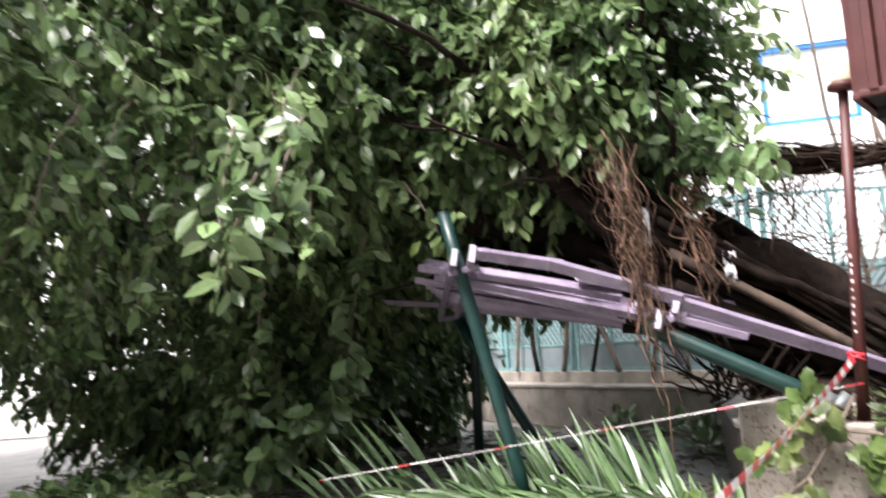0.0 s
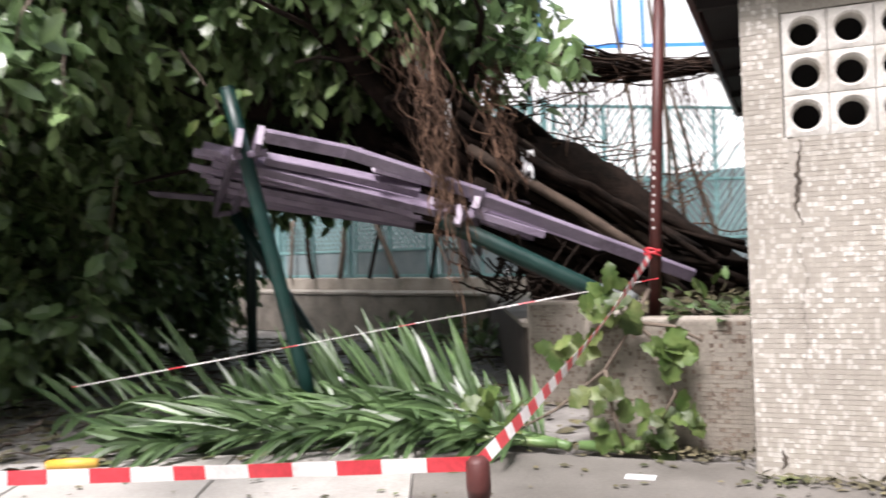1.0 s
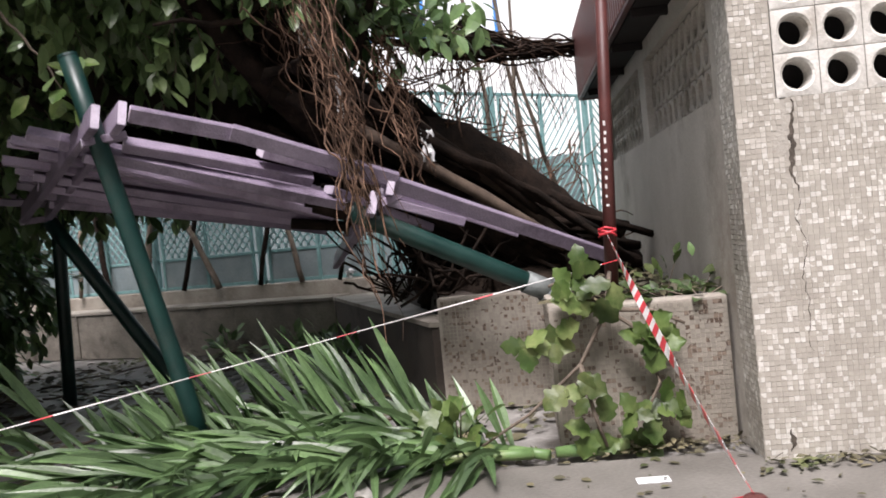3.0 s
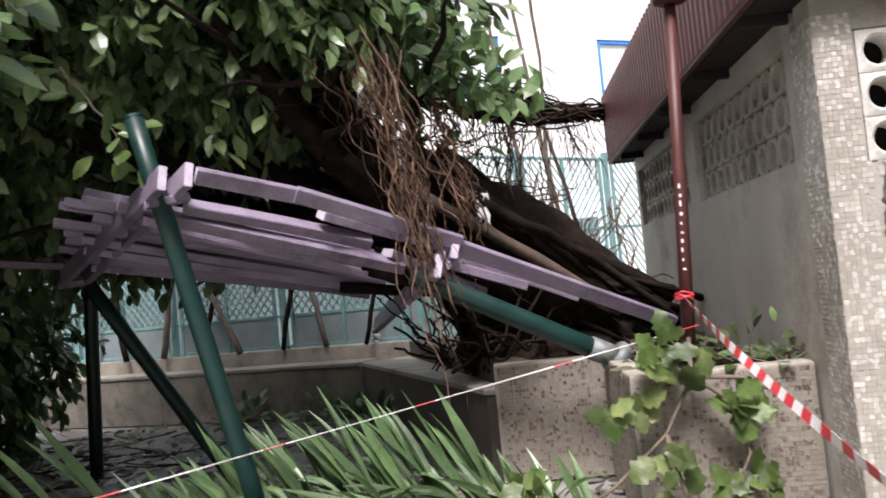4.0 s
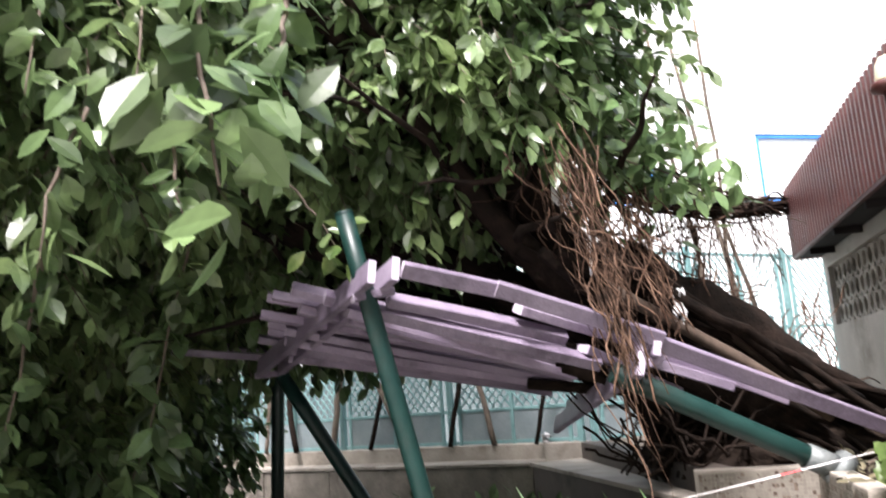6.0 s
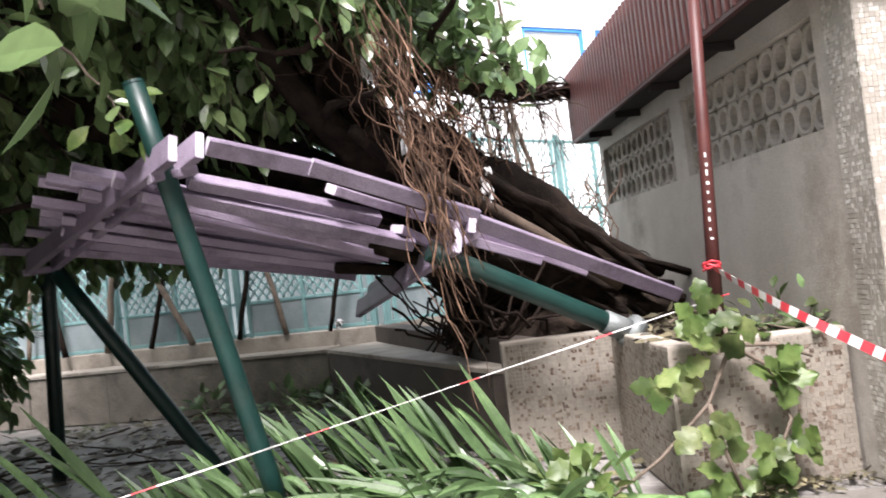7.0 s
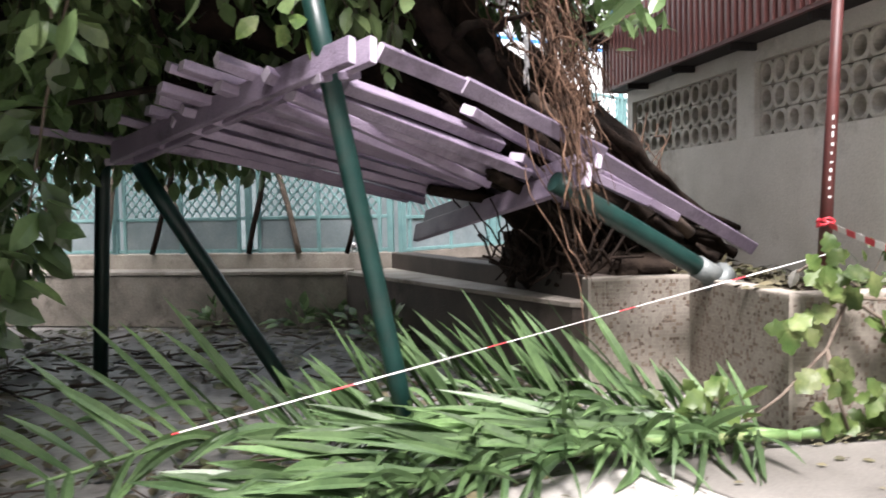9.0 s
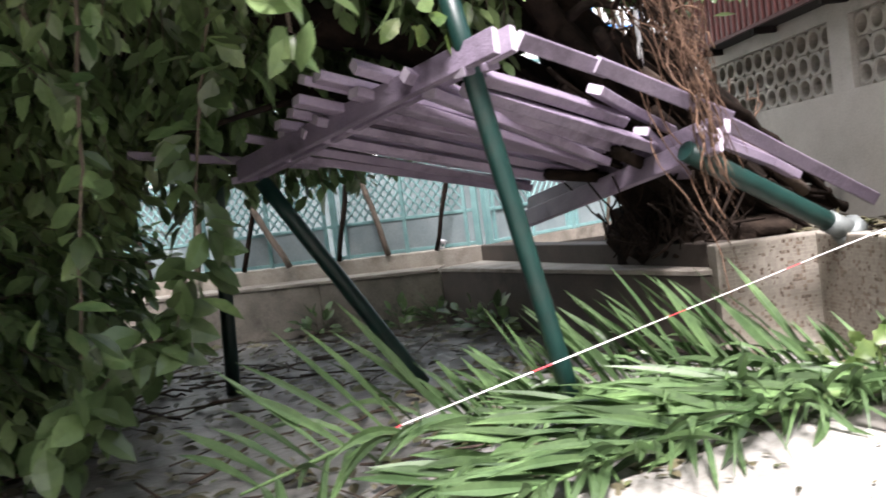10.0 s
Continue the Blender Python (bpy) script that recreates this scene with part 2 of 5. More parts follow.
def tube(bm, pts, radii, n=8, wob=0.0):
    """A round member along pts with the given radii, its ends closed."""
    pts = [Vector(p) for p in pts]
    if not isinstance(radii, (list, tuple)):
        radii = [radii] * len(pts)
    rings = []
    for i, (p, r) in enumerate(zip(pts, radii)):
        d = pts[min(i + 1, len(pts) - 1)] - pts[max(i - 1, 0)]
        s, u = frame_of(d)
        rings.append(ring(bm, [p + (s * math.cos(a) + u * math.sin(a)) * r * (1 + wob * noise.noise(p * 4 + Vector((math.cos(a), math.sin(a), 0)) * 1.3))
                               for a in (2 * math.pi * k / n for k in range(n))]))
    skin(bm, rings)


def plank(bm, p0, p1, w, h, up=Vector((0, 0, 1)), ch=0.006, bow=0.0, twist=0.0):
    """A straight-sawn member w wide and h high with eased edges, slightly bowed and twisted."""
    p0, p1 = Vector(p0), Vector(p1)
    s, u = frame_of(p1 - p0, Vector(up))
    prof = [(-w / 2 + ch, -h / 2), (w / 2 - ch, -h / 2), (w / 2, -h / 2 + ch), (w / 2, h / 2 - ch), (w / 2 - ch, h / 2), (-w / 2 + ch, h / 2), (-w / 2, h / 2 - ch), (-w / 2, -h / 2 + ch)]
    rings = []
    for k in range(5):
        t = k / 4
        c, si = math.cos(twist * (t - 0.5)), math.sin(twist * (t - 0.5))
        o = p0.lerp(p1, t) + u * (bow * 4 * t * (1 - t))
        rings.append(ring(bm, [o + s * (a * c - b * si) + u * (a * si + b * c) for a, b in prof]))
    skin(bm, rings)


def box(bm, o, a, b, c, ch=0.0):
    """A block from the corner o along the edge vectors a, b, c."""
    o, a, b, c = Vector(o), Vector(a), Vector(b), Vector(c)
    v = [bm.verts.new(o + a * i + b * j + c * k) for k in (0, 1) for j in (0, 1) for i in (0, 1)]
    fs = [bm.faces.new([v[i] for i in q]) for q in ((0, 2, 3, 1), (4, 5, 7, 6), (0, 1, 5, 4), (2, 6, 7, 3), (0, 4, 6, 2), (1, 3, 7, 5))]
    if ch:
        es = list({e for f in fs for e in f.edges})
        bmesh.ops.bevel(bm, geom=es, offset=ch, segments=2, affect="EDGES", profile=0.5)


def prism(bm, plan, z0, z1, ch=0.0):
    """An upright block over a plan outline."""
    lo, hi = ring(bm, [(x, y, z0) for x, y in plan]), ring(bm, [(x, y, z1) for x, y in plan])
    skin(bm, [lo, hi])
    if ch:
        es = [e for e in bm.edges if all(v in hi for v in e.verts)]
        bmesh.ops.bevel(bm, geom=es, offset=ch, segments=2, affect="EDGES", profile=0.5)


def wander(p0, p1, n, amp, seed, sag=0.0):
    """A path from p0 to p1 that wanders by noise and sags."""
    p0, p1 = Vector(p0), Vector(p1)
    out = []
    for k in range(n):
        t = k / (n - 1)
        e = math.sin(math.pi * min(1, t * 1.15)) if t < 0.87 else 0.35
        v = noise.noise_vector(Vector((seed * 7.31, t * 2.3, seed * 1.7))) + 0.5 * noise.noise_vector(Vector((seed * 3.1, t * 6.0, 4.2)))
        out.append(p0.lerp(p1, t) + v * amp * e - Vector((0, 0, sag * 4 * t * (1 - t))))
    return out


# the block of the public building: its front-left corner, its side wall's and its front's directions
O = Vector((2.65, 4.34, 0))
U = Vector((0.602, 0.799, 0))
V = Vector((0.799, -0.602, 0))


def P(u, v, z=0.0):
    return O + U * u + V * v + Vector((0, 0, z))
# ---- ground ----
bm = bmesh.new()
N = 60
grid = []
for j in range(N + 1):
    for i in range(N + 1):
        fx, fy = (i / N * 2 - 1), (j / N * 2 - 1)
        x, y = 8 * fx + 392 * fx ** 7, 6 + 9 * fy + 391 * fy ** 7
        grid.append(bm.verts.new((x, y, 0.018 * noise.noise(Vector((x * 0.5, y * 0.5, 0))) - 0.012)))
for j in range(N):
    for i in range(N):
        a = j * (N + 1) + i
        bm.faces.new((grid[a], grid[a + 1], grid[a + N + 2], grid[a + N + 1]))
solo("ground", bm, M_WET, "dark damp ground strewn with storm litter", "ground", kind="structure", smooth=True)
# concrete walk in front of the planter, with its joints
KERB = ((-9.0, 8.35), (1.1, 5.72), (2.95, 4.4))
slabs = thing("pavement", (0, 3, 0), "pale worn concrete pavement slabs with dirty joints", "pavement", kind="structure")
for k in range(9):
    a0, a1 = k / 9, (k + 1) / 9
    e0 = Vector((*KERB[0], 0)).lerp(Vector((*KERB[1], 0)), a0)
    e1 = Vector((*KERB[0], 0)).lerp(Vector((*KERB[1], 0)), a1)
    s = (e1 - e0).normalized() * 0.006
    back = Vector((-0.25, -0.97, 0))
    for r in range(4):
        bm = bmesh.new()
        q = [e0 + s + back * (r * 2.1 + 0.006), e1 - s + back * (r * 2.1 + 0.006), e1 - s + back * (r * 2.1 + 2.094), e0 + s + back * (r * 2.1 + 2.094)]
        prism(bm, [(p.x, p.y) for p in q], -0.05, 0.02 + 0.003 * ((k * 7 + r * 3) % 4), 0.006)
        part("slab", bm, M_CONC, slabs)
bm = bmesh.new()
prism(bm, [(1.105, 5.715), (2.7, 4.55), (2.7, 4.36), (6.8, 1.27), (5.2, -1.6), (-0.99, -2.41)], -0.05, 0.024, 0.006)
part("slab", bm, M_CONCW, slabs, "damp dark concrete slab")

# ---- public building ----
front = thing("wall_front", P(0, 0.6), "pale mosaic-tiled front wall with round vent holes, cracked", "wall", kind="structure")
HT = 2.64
PITCH = 0.0262
# the body of the wall, with the opening behind the vent blocks
bm = bmesh.new()
T = 0.2
for (v0, v1, z0, z1) in ((0.0, 0.195, 0, HT), (0.195, 3.2, 0, 1.795), (0.195, 3.2, 2.45, HT)):
    box(bm, P(0.008, v0, z0), V * (v1 - v0), U * T, Vector((0, 0, z1 - z0)))
part("wall_body", bm, M_GROUT, front)
VENT_V0, VENT_Z0, VENT_P = 0.20, 1.80, 0.215


def mosaic(name, o, a, b, na, nb, nrm, parent, material, skip=None, pitch=PITCH, gap=0.0015, depth=0.0025, seed=1, single=None, piece=None):
    """Small square tiles, each with its own edges, set a little unevenly on a bed."""
    rng = random.Random(seed)
    vs, fs = [], []
    o, a, b, nrm = Vector(o), Vector(a), Vector(b), Vector(nrm)
    if single:
        bm = bmesh.new()
        box(bm, (gap / 2, gap / 2, 0), Vector((pitch - gap, 0, 0)), Vector((0, pitch - gap, 0)), Vector((0, 0, depth)), 0.0006)
        tile = bpy.data.meshes.new("tile")
        bmesh.ops.recalc_face_normals(bm, faces=bm.faces)
        bm.to_mesh(tile)
        bm.free()
        finish(tile, piece)
    for j in range(nb):
        for i in range(na):
            x, y = i * pitch, j * pitch
            if skip and skip(x + pitch / 2, y + pitch / 2):
                continue
            if rng.random() < 0.004:
                continue
            x += 0.0028 * (i // 12)
            if single and single(x, y):
                ob = new("tile", tile)
                ob.parent = parent
                m = Matrix((a, b, nrm)).transposed().to_4x4()
                m.translation = o + a * x + b * y + nrm * rng.uniform(-0.0006, 0.0006) - ROOT[parent.name]
                ob.matrix_basis = m
                continue
            h = depth + rng.uniform(-0.0012, 0.0012)
            g = gap / 2 + rng.uniform(0, 0.0008)
            n = len(vs)
            for hh in (h, 0.0):
                for (dx, dy) in ((g, g), (pitch - g, g), (pitch - g, pitch - g), (g, pitch - g)):
                    vs.append(o + a * (x + dx) + b * (y + dy) + nrm * (hh + (rng.uniform(-0.0006, 0.0006) if hh else 0)))
            fs.append((n, n + 1, n + 2, n + 3))
            for k in range(4):
                fs.append((n + 4 + k, n + 4 + (k + 1) % 4, n + (k + 1) % 4, n + k))
    ob = part(name, (vs, fs), material, parent)
    return tagged(ob, kind="stuff")


def crack_skip(x, y):
    d = x - 0.215 - 0.022 * math.sin(y * 23) - 0.012 * math.sin(y * 61)
    return (1.36 < y < 1.8 and abs(d) < 0.012 + 0.022 * max(0, math.sin((y - 1.36) * 7.1)) ** 3) or (0.1 < y < 1.36 and abs(x - 0.2 - 0.01 * math.sin(y * 17)) < 0.006 and math.sin(y * 31) > 0.1)


mosaic("tiles", P(0.008, 0.002, 0.02), V, Vector((0, 0, 1)), 58, 68, -U, front, M_TILE_W, crack_skip, seed=3, single=lambda x, y: x < 0.42 and 0.9 < y < 1.4, piece=M_TILE_W1)
mosaic("tiles", P(0.008, 0.002, 0.02 + 68 * PITCH), V, Vector((0, 0, 1)), 7, 28, -U, front, M_TILE_W, seed=4)
mosaic("tiles", P(0.01, 0.0, 0.02), U, Vector((0, 0, 1)), 11, 96, -V, front, M_TILE_W, seed=5)
# near-black sheet stands in for the unlit room behind the vent holes
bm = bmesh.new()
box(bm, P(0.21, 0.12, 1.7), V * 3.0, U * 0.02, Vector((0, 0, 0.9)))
part("shade_backing", bm, M_BLACK, front)


def crack(z0, z1, v0, width, parent):
    """A jagged break in the tiles that wanders up the wall and gapes in the middle."""
    n = 34
    vs, fs = [], []
    for k in range(n):
        t = k / (n - 1)
        z = z0 + (z1 - z0) * t
        c = v0 + 0.03 * noise.noise(Vector((z * 7, 3.1, v0 * 7))) + 0.016 * noise.noise(Vector((z * 37, 1.1, v0 * 9)))
        w = width * (0.15 + math.sin(math.pi * t) ** 2 * (0.6 + 0.9 * noise.noise(Vector((z * 21, 8.2, 0))) ** 2)) + 0.0012 * ((k * 7) % 3)
        for off in (0.0045, 0.0):
            vs += [P(0.008 - off, c - w / 2, z), P(0.008 - off, c + w / 2, z)]
    for k in range(n - 1):
        a, b = k * 4, k * 4 + 4
        fs += [(a, a + 1, b + 1, b), (a, b, b + 2, a + 2), (a + 1, a + 3, b + 3, b + 1)]
    part("crack", (vs, fs), M_CRACK, parent, "jagged dark crack in the tiles")


crack(1.34, 1.79, 0.255, 0.032, front)
crack(0.55, 1.30, 0.262, 0.002, front)
crack(0.06, 0.17, 0.13, 0.03, front)


def vent_block(o, a, up, nrm, size, hole, depth, material, parent, n=20):
    """A pierced block: a square face with a round hole that goes through, and a rim."""
    bm = bmesh.new()
    c = Vector(o) + a * size / 2 + up * size / 2
    q = size / 2 - 0.002

    def circ(r, d):
        return [c + (a * math.cos(t) + up * math.sin(t)) * r - nrm * d for t in (2 * math.pi * (k + 0.5) / n for k in range(n))]

    def sq(d):
        out = []
        for k in range(n):
            t = 2 * math.pi * (k + 0.5) / n
            m = max(abs(math.cos(t)), abs(math.sin(t)))
            out.append(c + (a * math.cos(t) + up * math.sin(t)) * (q / m) - nrm * d)
        return out
    rings = [ring(bm, p) for p in (sq(depth), sq(0.006), [p for p in circ(hole + 0.012, 0.0)], circ(hole, 0.008), circ(hole * 0.94, depth))]
    skin(bm, rings, caps=False)
    return part("vent_block", bm, material, parent)


for i in range(7):
    for j in range(3):
        vent_block(P(0.004, VENT_V0 + i * VENT_P, VENT_Z0 + j * VENT_P), V, Vector((0, 0, 1)), -U, VENT_P, 0.072, 0.12, M_VENT, front)
bm = bmesh.new()
box(bm, P(-0.012, 0.86, 1.32), V * 0.42, U * 0.014, Vector((0, 0, 0.17)), 0.003)
part("plaque", bm, M_PLAQUE, front, "dull grey unlettered plaque")

side = thing("wall_side", P(2.8, 0.1), "weathered beige side wall with grey pierced vent blocks under the eaves", "wall", kind="structure")
Z = Vector((0, 0, 1))
bm = bmesh.new()
for (u0, u1, z0, z1) in ((0.30, 5.52, 0, 1.88), (0.30, 0.42, 1.88, 2.645), (2.62, 2.92, 1.88, 2.645), (5.36, 5.52, 1.88, 2.645), (0.42, 2.62, 2.5, 2.645), (2.92, 5.36, 2.5, 2.645)):
    box(bm, P(u0, 0.0, z0), U * (u1 - u0), V * 0.2, Z * (z1 - z0))
part("wall_body", bm, M_RENDER, side)
# another added black sheet paints the shade inside the side vents
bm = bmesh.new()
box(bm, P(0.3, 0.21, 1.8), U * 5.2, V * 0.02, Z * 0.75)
part("shade_backing", bm, M_BLACK, side)
for u0, u1, cols in ((0.42, 2.62, 11), (2.92, 5.36, 12)):
    w = (u1 - u0) / cols
    for i in range(cols):
        for j in range(3):
            ob = vent_block(P(u0 + i * w, 0.045, 1.885 + j * 0.205), U, Z, -V, min(w, 0.205), 0.074, 0.14, M_VENTG, side, 16)
bm = bmesh.new()
box(bm, P(5.32, 0.21, 0), V * 4.0, U * 0.2, Z * 2.645)
solo("wall_rear", bm, M_RENDER, "weathered beige rear wall of the building", "wall", kind="structure")
roof = thing("roof", P(2.5, 1.5, 2.645), "roof with a brown corrugated metal fascia and dark soffit", "roof", kind="structure")
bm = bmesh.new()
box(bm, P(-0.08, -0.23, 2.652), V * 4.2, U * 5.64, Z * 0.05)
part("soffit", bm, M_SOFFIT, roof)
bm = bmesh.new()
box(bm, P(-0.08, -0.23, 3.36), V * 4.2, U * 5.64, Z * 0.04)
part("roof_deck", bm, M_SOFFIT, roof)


def corrugated(o, a, nrm, length, z0, z1, pitch=0.115):
    """Trapezoid-ribbed sheet standing upright along a."""
    bm = bmesh.new()
    prof = []
    n = int(length / pitch)
    for k in range(n):
        for f, d in ((0.0, 0.0), (0.42, 0.0), (0.52, 0.05), (0.90, 0.05)):
            prof.append(((k + f) * pitch, d))
    prof.append((n * pitch, 0.0))
    lo = [bm.verts.new(o + a * x + nrm * d + Z * z0) for x, d in prof]
    hi = [bm.verts.new(o + a * x + nrm * d + Z * z1) for x, d in prof]
    for i in range(len(prof) - 1):
        bm.faces.new((lo[i], lo[i + 1], hi[i + 1], hi[i]))
    ob = part("fascia", bm, M_BROWN, roof)
    md = ob.modifiers.new("sheet", "SOLIDIFY")
    md.thickness = 0.004
    return ob


corrugated(P(-0.08, -0.25), U, -V, 5.64, 2.67, 3.42)
corrugated(P(-0.1, -0.25), V, -U, 4.2, 2.67, 3.42)
corrugated(P(5.58, -0.25), V, U, 4.2, 2.67, 3.42)
for (o, a, l, nrm) in ((P(-0.1, -0.25), U, 5.68, -V), (P(-0.1, -0.25), V, 4.2, -U), (P(5.58, -0.25), V, 4.2, U)):
    bm = bmesh.new()
    box(bm, o + Z * 2.64 + nrm * 0.0, a * l, nrm * 0.04, Z * 0.035, 0.004)
    part("edge_trim", bm, M_BROWN, roof)
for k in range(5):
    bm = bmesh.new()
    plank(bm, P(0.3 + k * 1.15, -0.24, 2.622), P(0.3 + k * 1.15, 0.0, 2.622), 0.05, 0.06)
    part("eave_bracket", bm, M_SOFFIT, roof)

# ---- planter and bench walls ----
C1, C2 = Vector((2.287, 6.775, 0)), Vector((2.139, 5.316, 0))
K = P(1.73, -0.99)
CT = Vector((3.80, 10.55, 0))
planter = thing("planter", (C1 + C2) / 2, "raised planter clad in speckled beige mosaic tiles", "planter", kind="structure")
TOP = 0.82


def wall_run(pts, z1, thick, inward, parent, material, name="planter_wall", ch=0.012):
    """A run of wall along pts, thick towards the inward side."""
    for a, b in zip(pts, pts[1:]):
        bm = bmesh.new()
        d = (b - a).normalized()
        nrm = Vector((-d.y, d.x, 0)) * inward
        prism(bm, [(p.x, p.y) for p in (a, b, b + nrm * thick, a + nrm * thick)], 0.0, z1, ch)
        part(name, bm, material, parent)


PR = P(0.44, -0.02)
C2P = P(0.44, -0.99)
C1P = P(1.73, -1.75)
wall_run([PR, C2P], TOP, 0.14, -1, planter, M_LEDGE)
wall_run([C2P + U * 0.145, K + U * 0.14], TOP - 0.002, 0.14, -1, planter, M_LEDGE)
wall_run([K - V * 0.003, C1P], TOP, 0.14, -1, planter, M_LEDGE)
rows_n = int((TOP - 0.03) / PITCH)
for a, b, s in ((PR, C2P, 11), (C2P, K, 12), (K, C1P, 13)):
    d = (b - a)
    cnt = int(d.length / (PITCH + 0.0028 / 12))
    dn = d.normalized()
    nrm = Vector((-dn.y, dn.x, 0))
    mosaic("tiles", a + Z * 0.012, dn, Z, cnt, rows_n, nrm * 1.0, planter, M_TILE_P, seed=s, single=(lambda x, y: x < 0.26) if s == 12 else None, piece=M_TILE_P1)
bm = bmesh.new()
soil = [PR + U * 0.1, C2P + U * 0.1 + V * 0.1, K + U * 0.1 + V * 0.1, C1P + U * 0.1 + V * 0.1, CT + V * 0.2 - U * 0.3, P(5.5, -0.01)]
lo = [bm.verts.new((p.x, p.y, 0.3)) for p in soil]
hi = [bm.verts.new((p.x, p.y, 0.755)) for p in soil]
skin(bm, [lo, hi])
solo("planter_bed", bm, M_EARTH, "dark soil bed in the raised planter", "soil", kind="structure")

back = thing("bench_wall", CT, "low stained concrete wall with a seat ledge under the fence", "wall", kind="structure")
WD = Vector((-0.575, 0.818, 0))
WN = Vector((0.818, 0.575, 0))
SEAT, WTOP = 0.64, 0.82
S0 = Vector((3.20, 10.65, 0))
SE = C1P + Vector((0.03, 0.16, 0))
wall_run([CT, CT + WD * 9.0], WTOP, 0.22, -1, back, M_LEDGE, "wall_top")
wall_run([S0 + WN * 0.03, S0 + WN * 0.03 + WD * 9.0], SEAT - 0.04, 0.38, -1, back, M_BEIGE, "seat_wall")
rng = random.Random(63)
x = 0.0
while x < 8.4:
    w = rng.uniform(1.1, 1.9)
    a = S0 + WD * (max(x, 0.0) + 0.006) - WN * rng.uniform(0.0, 0.012)
    e = S0 + WD * (x + w - 0.006) - WN * rng.uniform(0.0, 0.012)
    bm = bmesh.new()
    prism(bm, [(p.x, p.y) for p in (a, e, e + WN * 0.05, a + WN * 0.05)], 0.0, SEAT - 0.042, 0.01)
    part("wall_bay", bm, M_BEIGE, back)
    x += w
# the arm of the bench that runs forward to the planter, tree shade included in its brown
ARM = C1P + V * 0.13 + U * 0.02
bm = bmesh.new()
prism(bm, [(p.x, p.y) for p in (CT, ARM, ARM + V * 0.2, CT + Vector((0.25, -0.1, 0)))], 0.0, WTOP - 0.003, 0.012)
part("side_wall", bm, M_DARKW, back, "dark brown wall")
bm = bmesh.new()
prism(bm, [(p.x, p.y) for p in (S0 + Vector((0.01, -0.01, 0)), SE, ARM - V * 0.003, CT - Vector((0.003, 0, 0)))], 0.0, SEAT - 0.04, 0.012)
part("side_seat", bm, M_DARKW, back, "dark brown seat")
bm = bmesh.new()
prism(bm, [(p.x, p.y) for p in (S0 + Vector((-0.02, -0.03, 0)), SE - V * 0.02, ARM - V * 0.006, CT - Vector((0.008, 0, 0)))], SEAT - 0.038, SEAT, 0.008)
part("seat_slab", bm, M_LEDGE, back)
for k in range(8):
    bm = bmesh.new()
    a = S0 + WD * (0.02 + k * 1.1)
    b = a + WD * 1.09
    prism(bm, [(p.x, p.y) for p in (a - WN * 0.02, b - WN * 0.02, b + WN * 0.42, a + WN * 0.42)], SEAT - 0.036, SEAT + 0.002, 0.008)
    part("seat_slab", bm, M_LEDGE, back)

# ---- fence ----
def fence_run(o, d, count, width, z0):
    nrm = Vector((d.y, -d.x, 0))
    for k in range(count):
        a = o + d * (k * width)
        f = thing("fence_panel", a + Z * z0, "teal painted steel fence panel with slanting bars", "fence", "fence panels")
        h = 2.25

        def bar(name, x0, za, x1, zb, w, t, off=0.0, m=M_TEAL):
            bm = bmesh.new()
            up = nrm
            plank(bm, a + d * x0 + Z * (z0 + za) + nrm * off, a + d * x1 + Z * (z0 + zb) + nrm * off, w, t, up=up, ch=0.003)
            part(name, bm, m, f)
        bar("post", 0.03, 0, 0.03, h + 0.1, 0.07, 0.07)
        bar("post", 0.16, 0, 0.16, h, 0.04, 0.04)
        bar("post", width - 0.1, 0, width - 0.1, h, 0.04, 0.04)
        bar("mid_post", width / 2 + 0.03, 0, width / 2 + 0.03, h, 0.045, 0.045)
        for zz in (0.03, 0.42, 1.25, h):
            bar("rail", 0.06, zz, width, zz, 0.04, 0.035, 0.004)
        bm = bmesh.new()
        box(bm, a + d * 0.18 + Z * (z0 + 0.05) - nrm * 0.004, d * (width - 0.3), nrm * 0.008, Z * 0.35)
        part("infill_panel", bm, M_TEALG, f)
        mid = width / 2 + 0.03
        for half, x0, x1 in ((0, 0.18, mid - 0.02), (1, width - 0.12, mid + 0.02)):
            for q in range(-6, 14):
                zb = 0.45 + q * 0.135
                rise = 0.85
                lo, hi = max(0.0, (0.45 - zb) / rise), min(1.0, (h - zb) / rise)
                if hi - lo < 0.1:
                    continue
                for lay in ((1, -1) if d.x < 0 else (1,)):
                    xa, xb = (x0, x1) if lay == 1 else (x1, x0)
                    bar("slat", xb + (xa - xb) * hi, zb + rise * hi, xb + (xa - xb) * lo, zb + rise * lo, 0.024, 0.012, 0.008 * lay)


fence_run(CT + WN * 0.11, WD, 5, 1.75, WTOP)
fence_run(CT + WN * 0.16 + Vector((0.1, 0, 0)), Vector((0.998, 0.06, 0)).normalized(), 4, 1.75, WTOP - 0.02)
bm = bmesh.new()
box(bm, CT + WN * 0.05 + Vector((0.1, 0, 0)), Vector((7.2, 0.43, 0)), Vector((-0.01, 0.22, 0)), Z * (WTOP - 0.02))
solo("wall_low", bm, M_BEIGE, "low concrete wall carrying the fence", "wall", kind="structure")

# added backdrop: its dark colour stands for the shaded ground beyond the fence
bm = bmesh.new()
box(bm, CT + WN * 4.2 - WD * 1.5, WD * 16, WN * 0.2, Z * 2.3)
solo("backdrop_wall", bm, M_COURT, "dark grey-teal backdrop wall added beyond the fence", "wall", kind="structure")
# ---- pale building beyond the fence ----
far = thing("school_building", (4, 24, 0), "tall white building with blue window frames behind the fence", "building")
FD = Vector((0.985, -0.17, 0)).normalized()
FN = Vector((FD.y, -FD.x, 0))
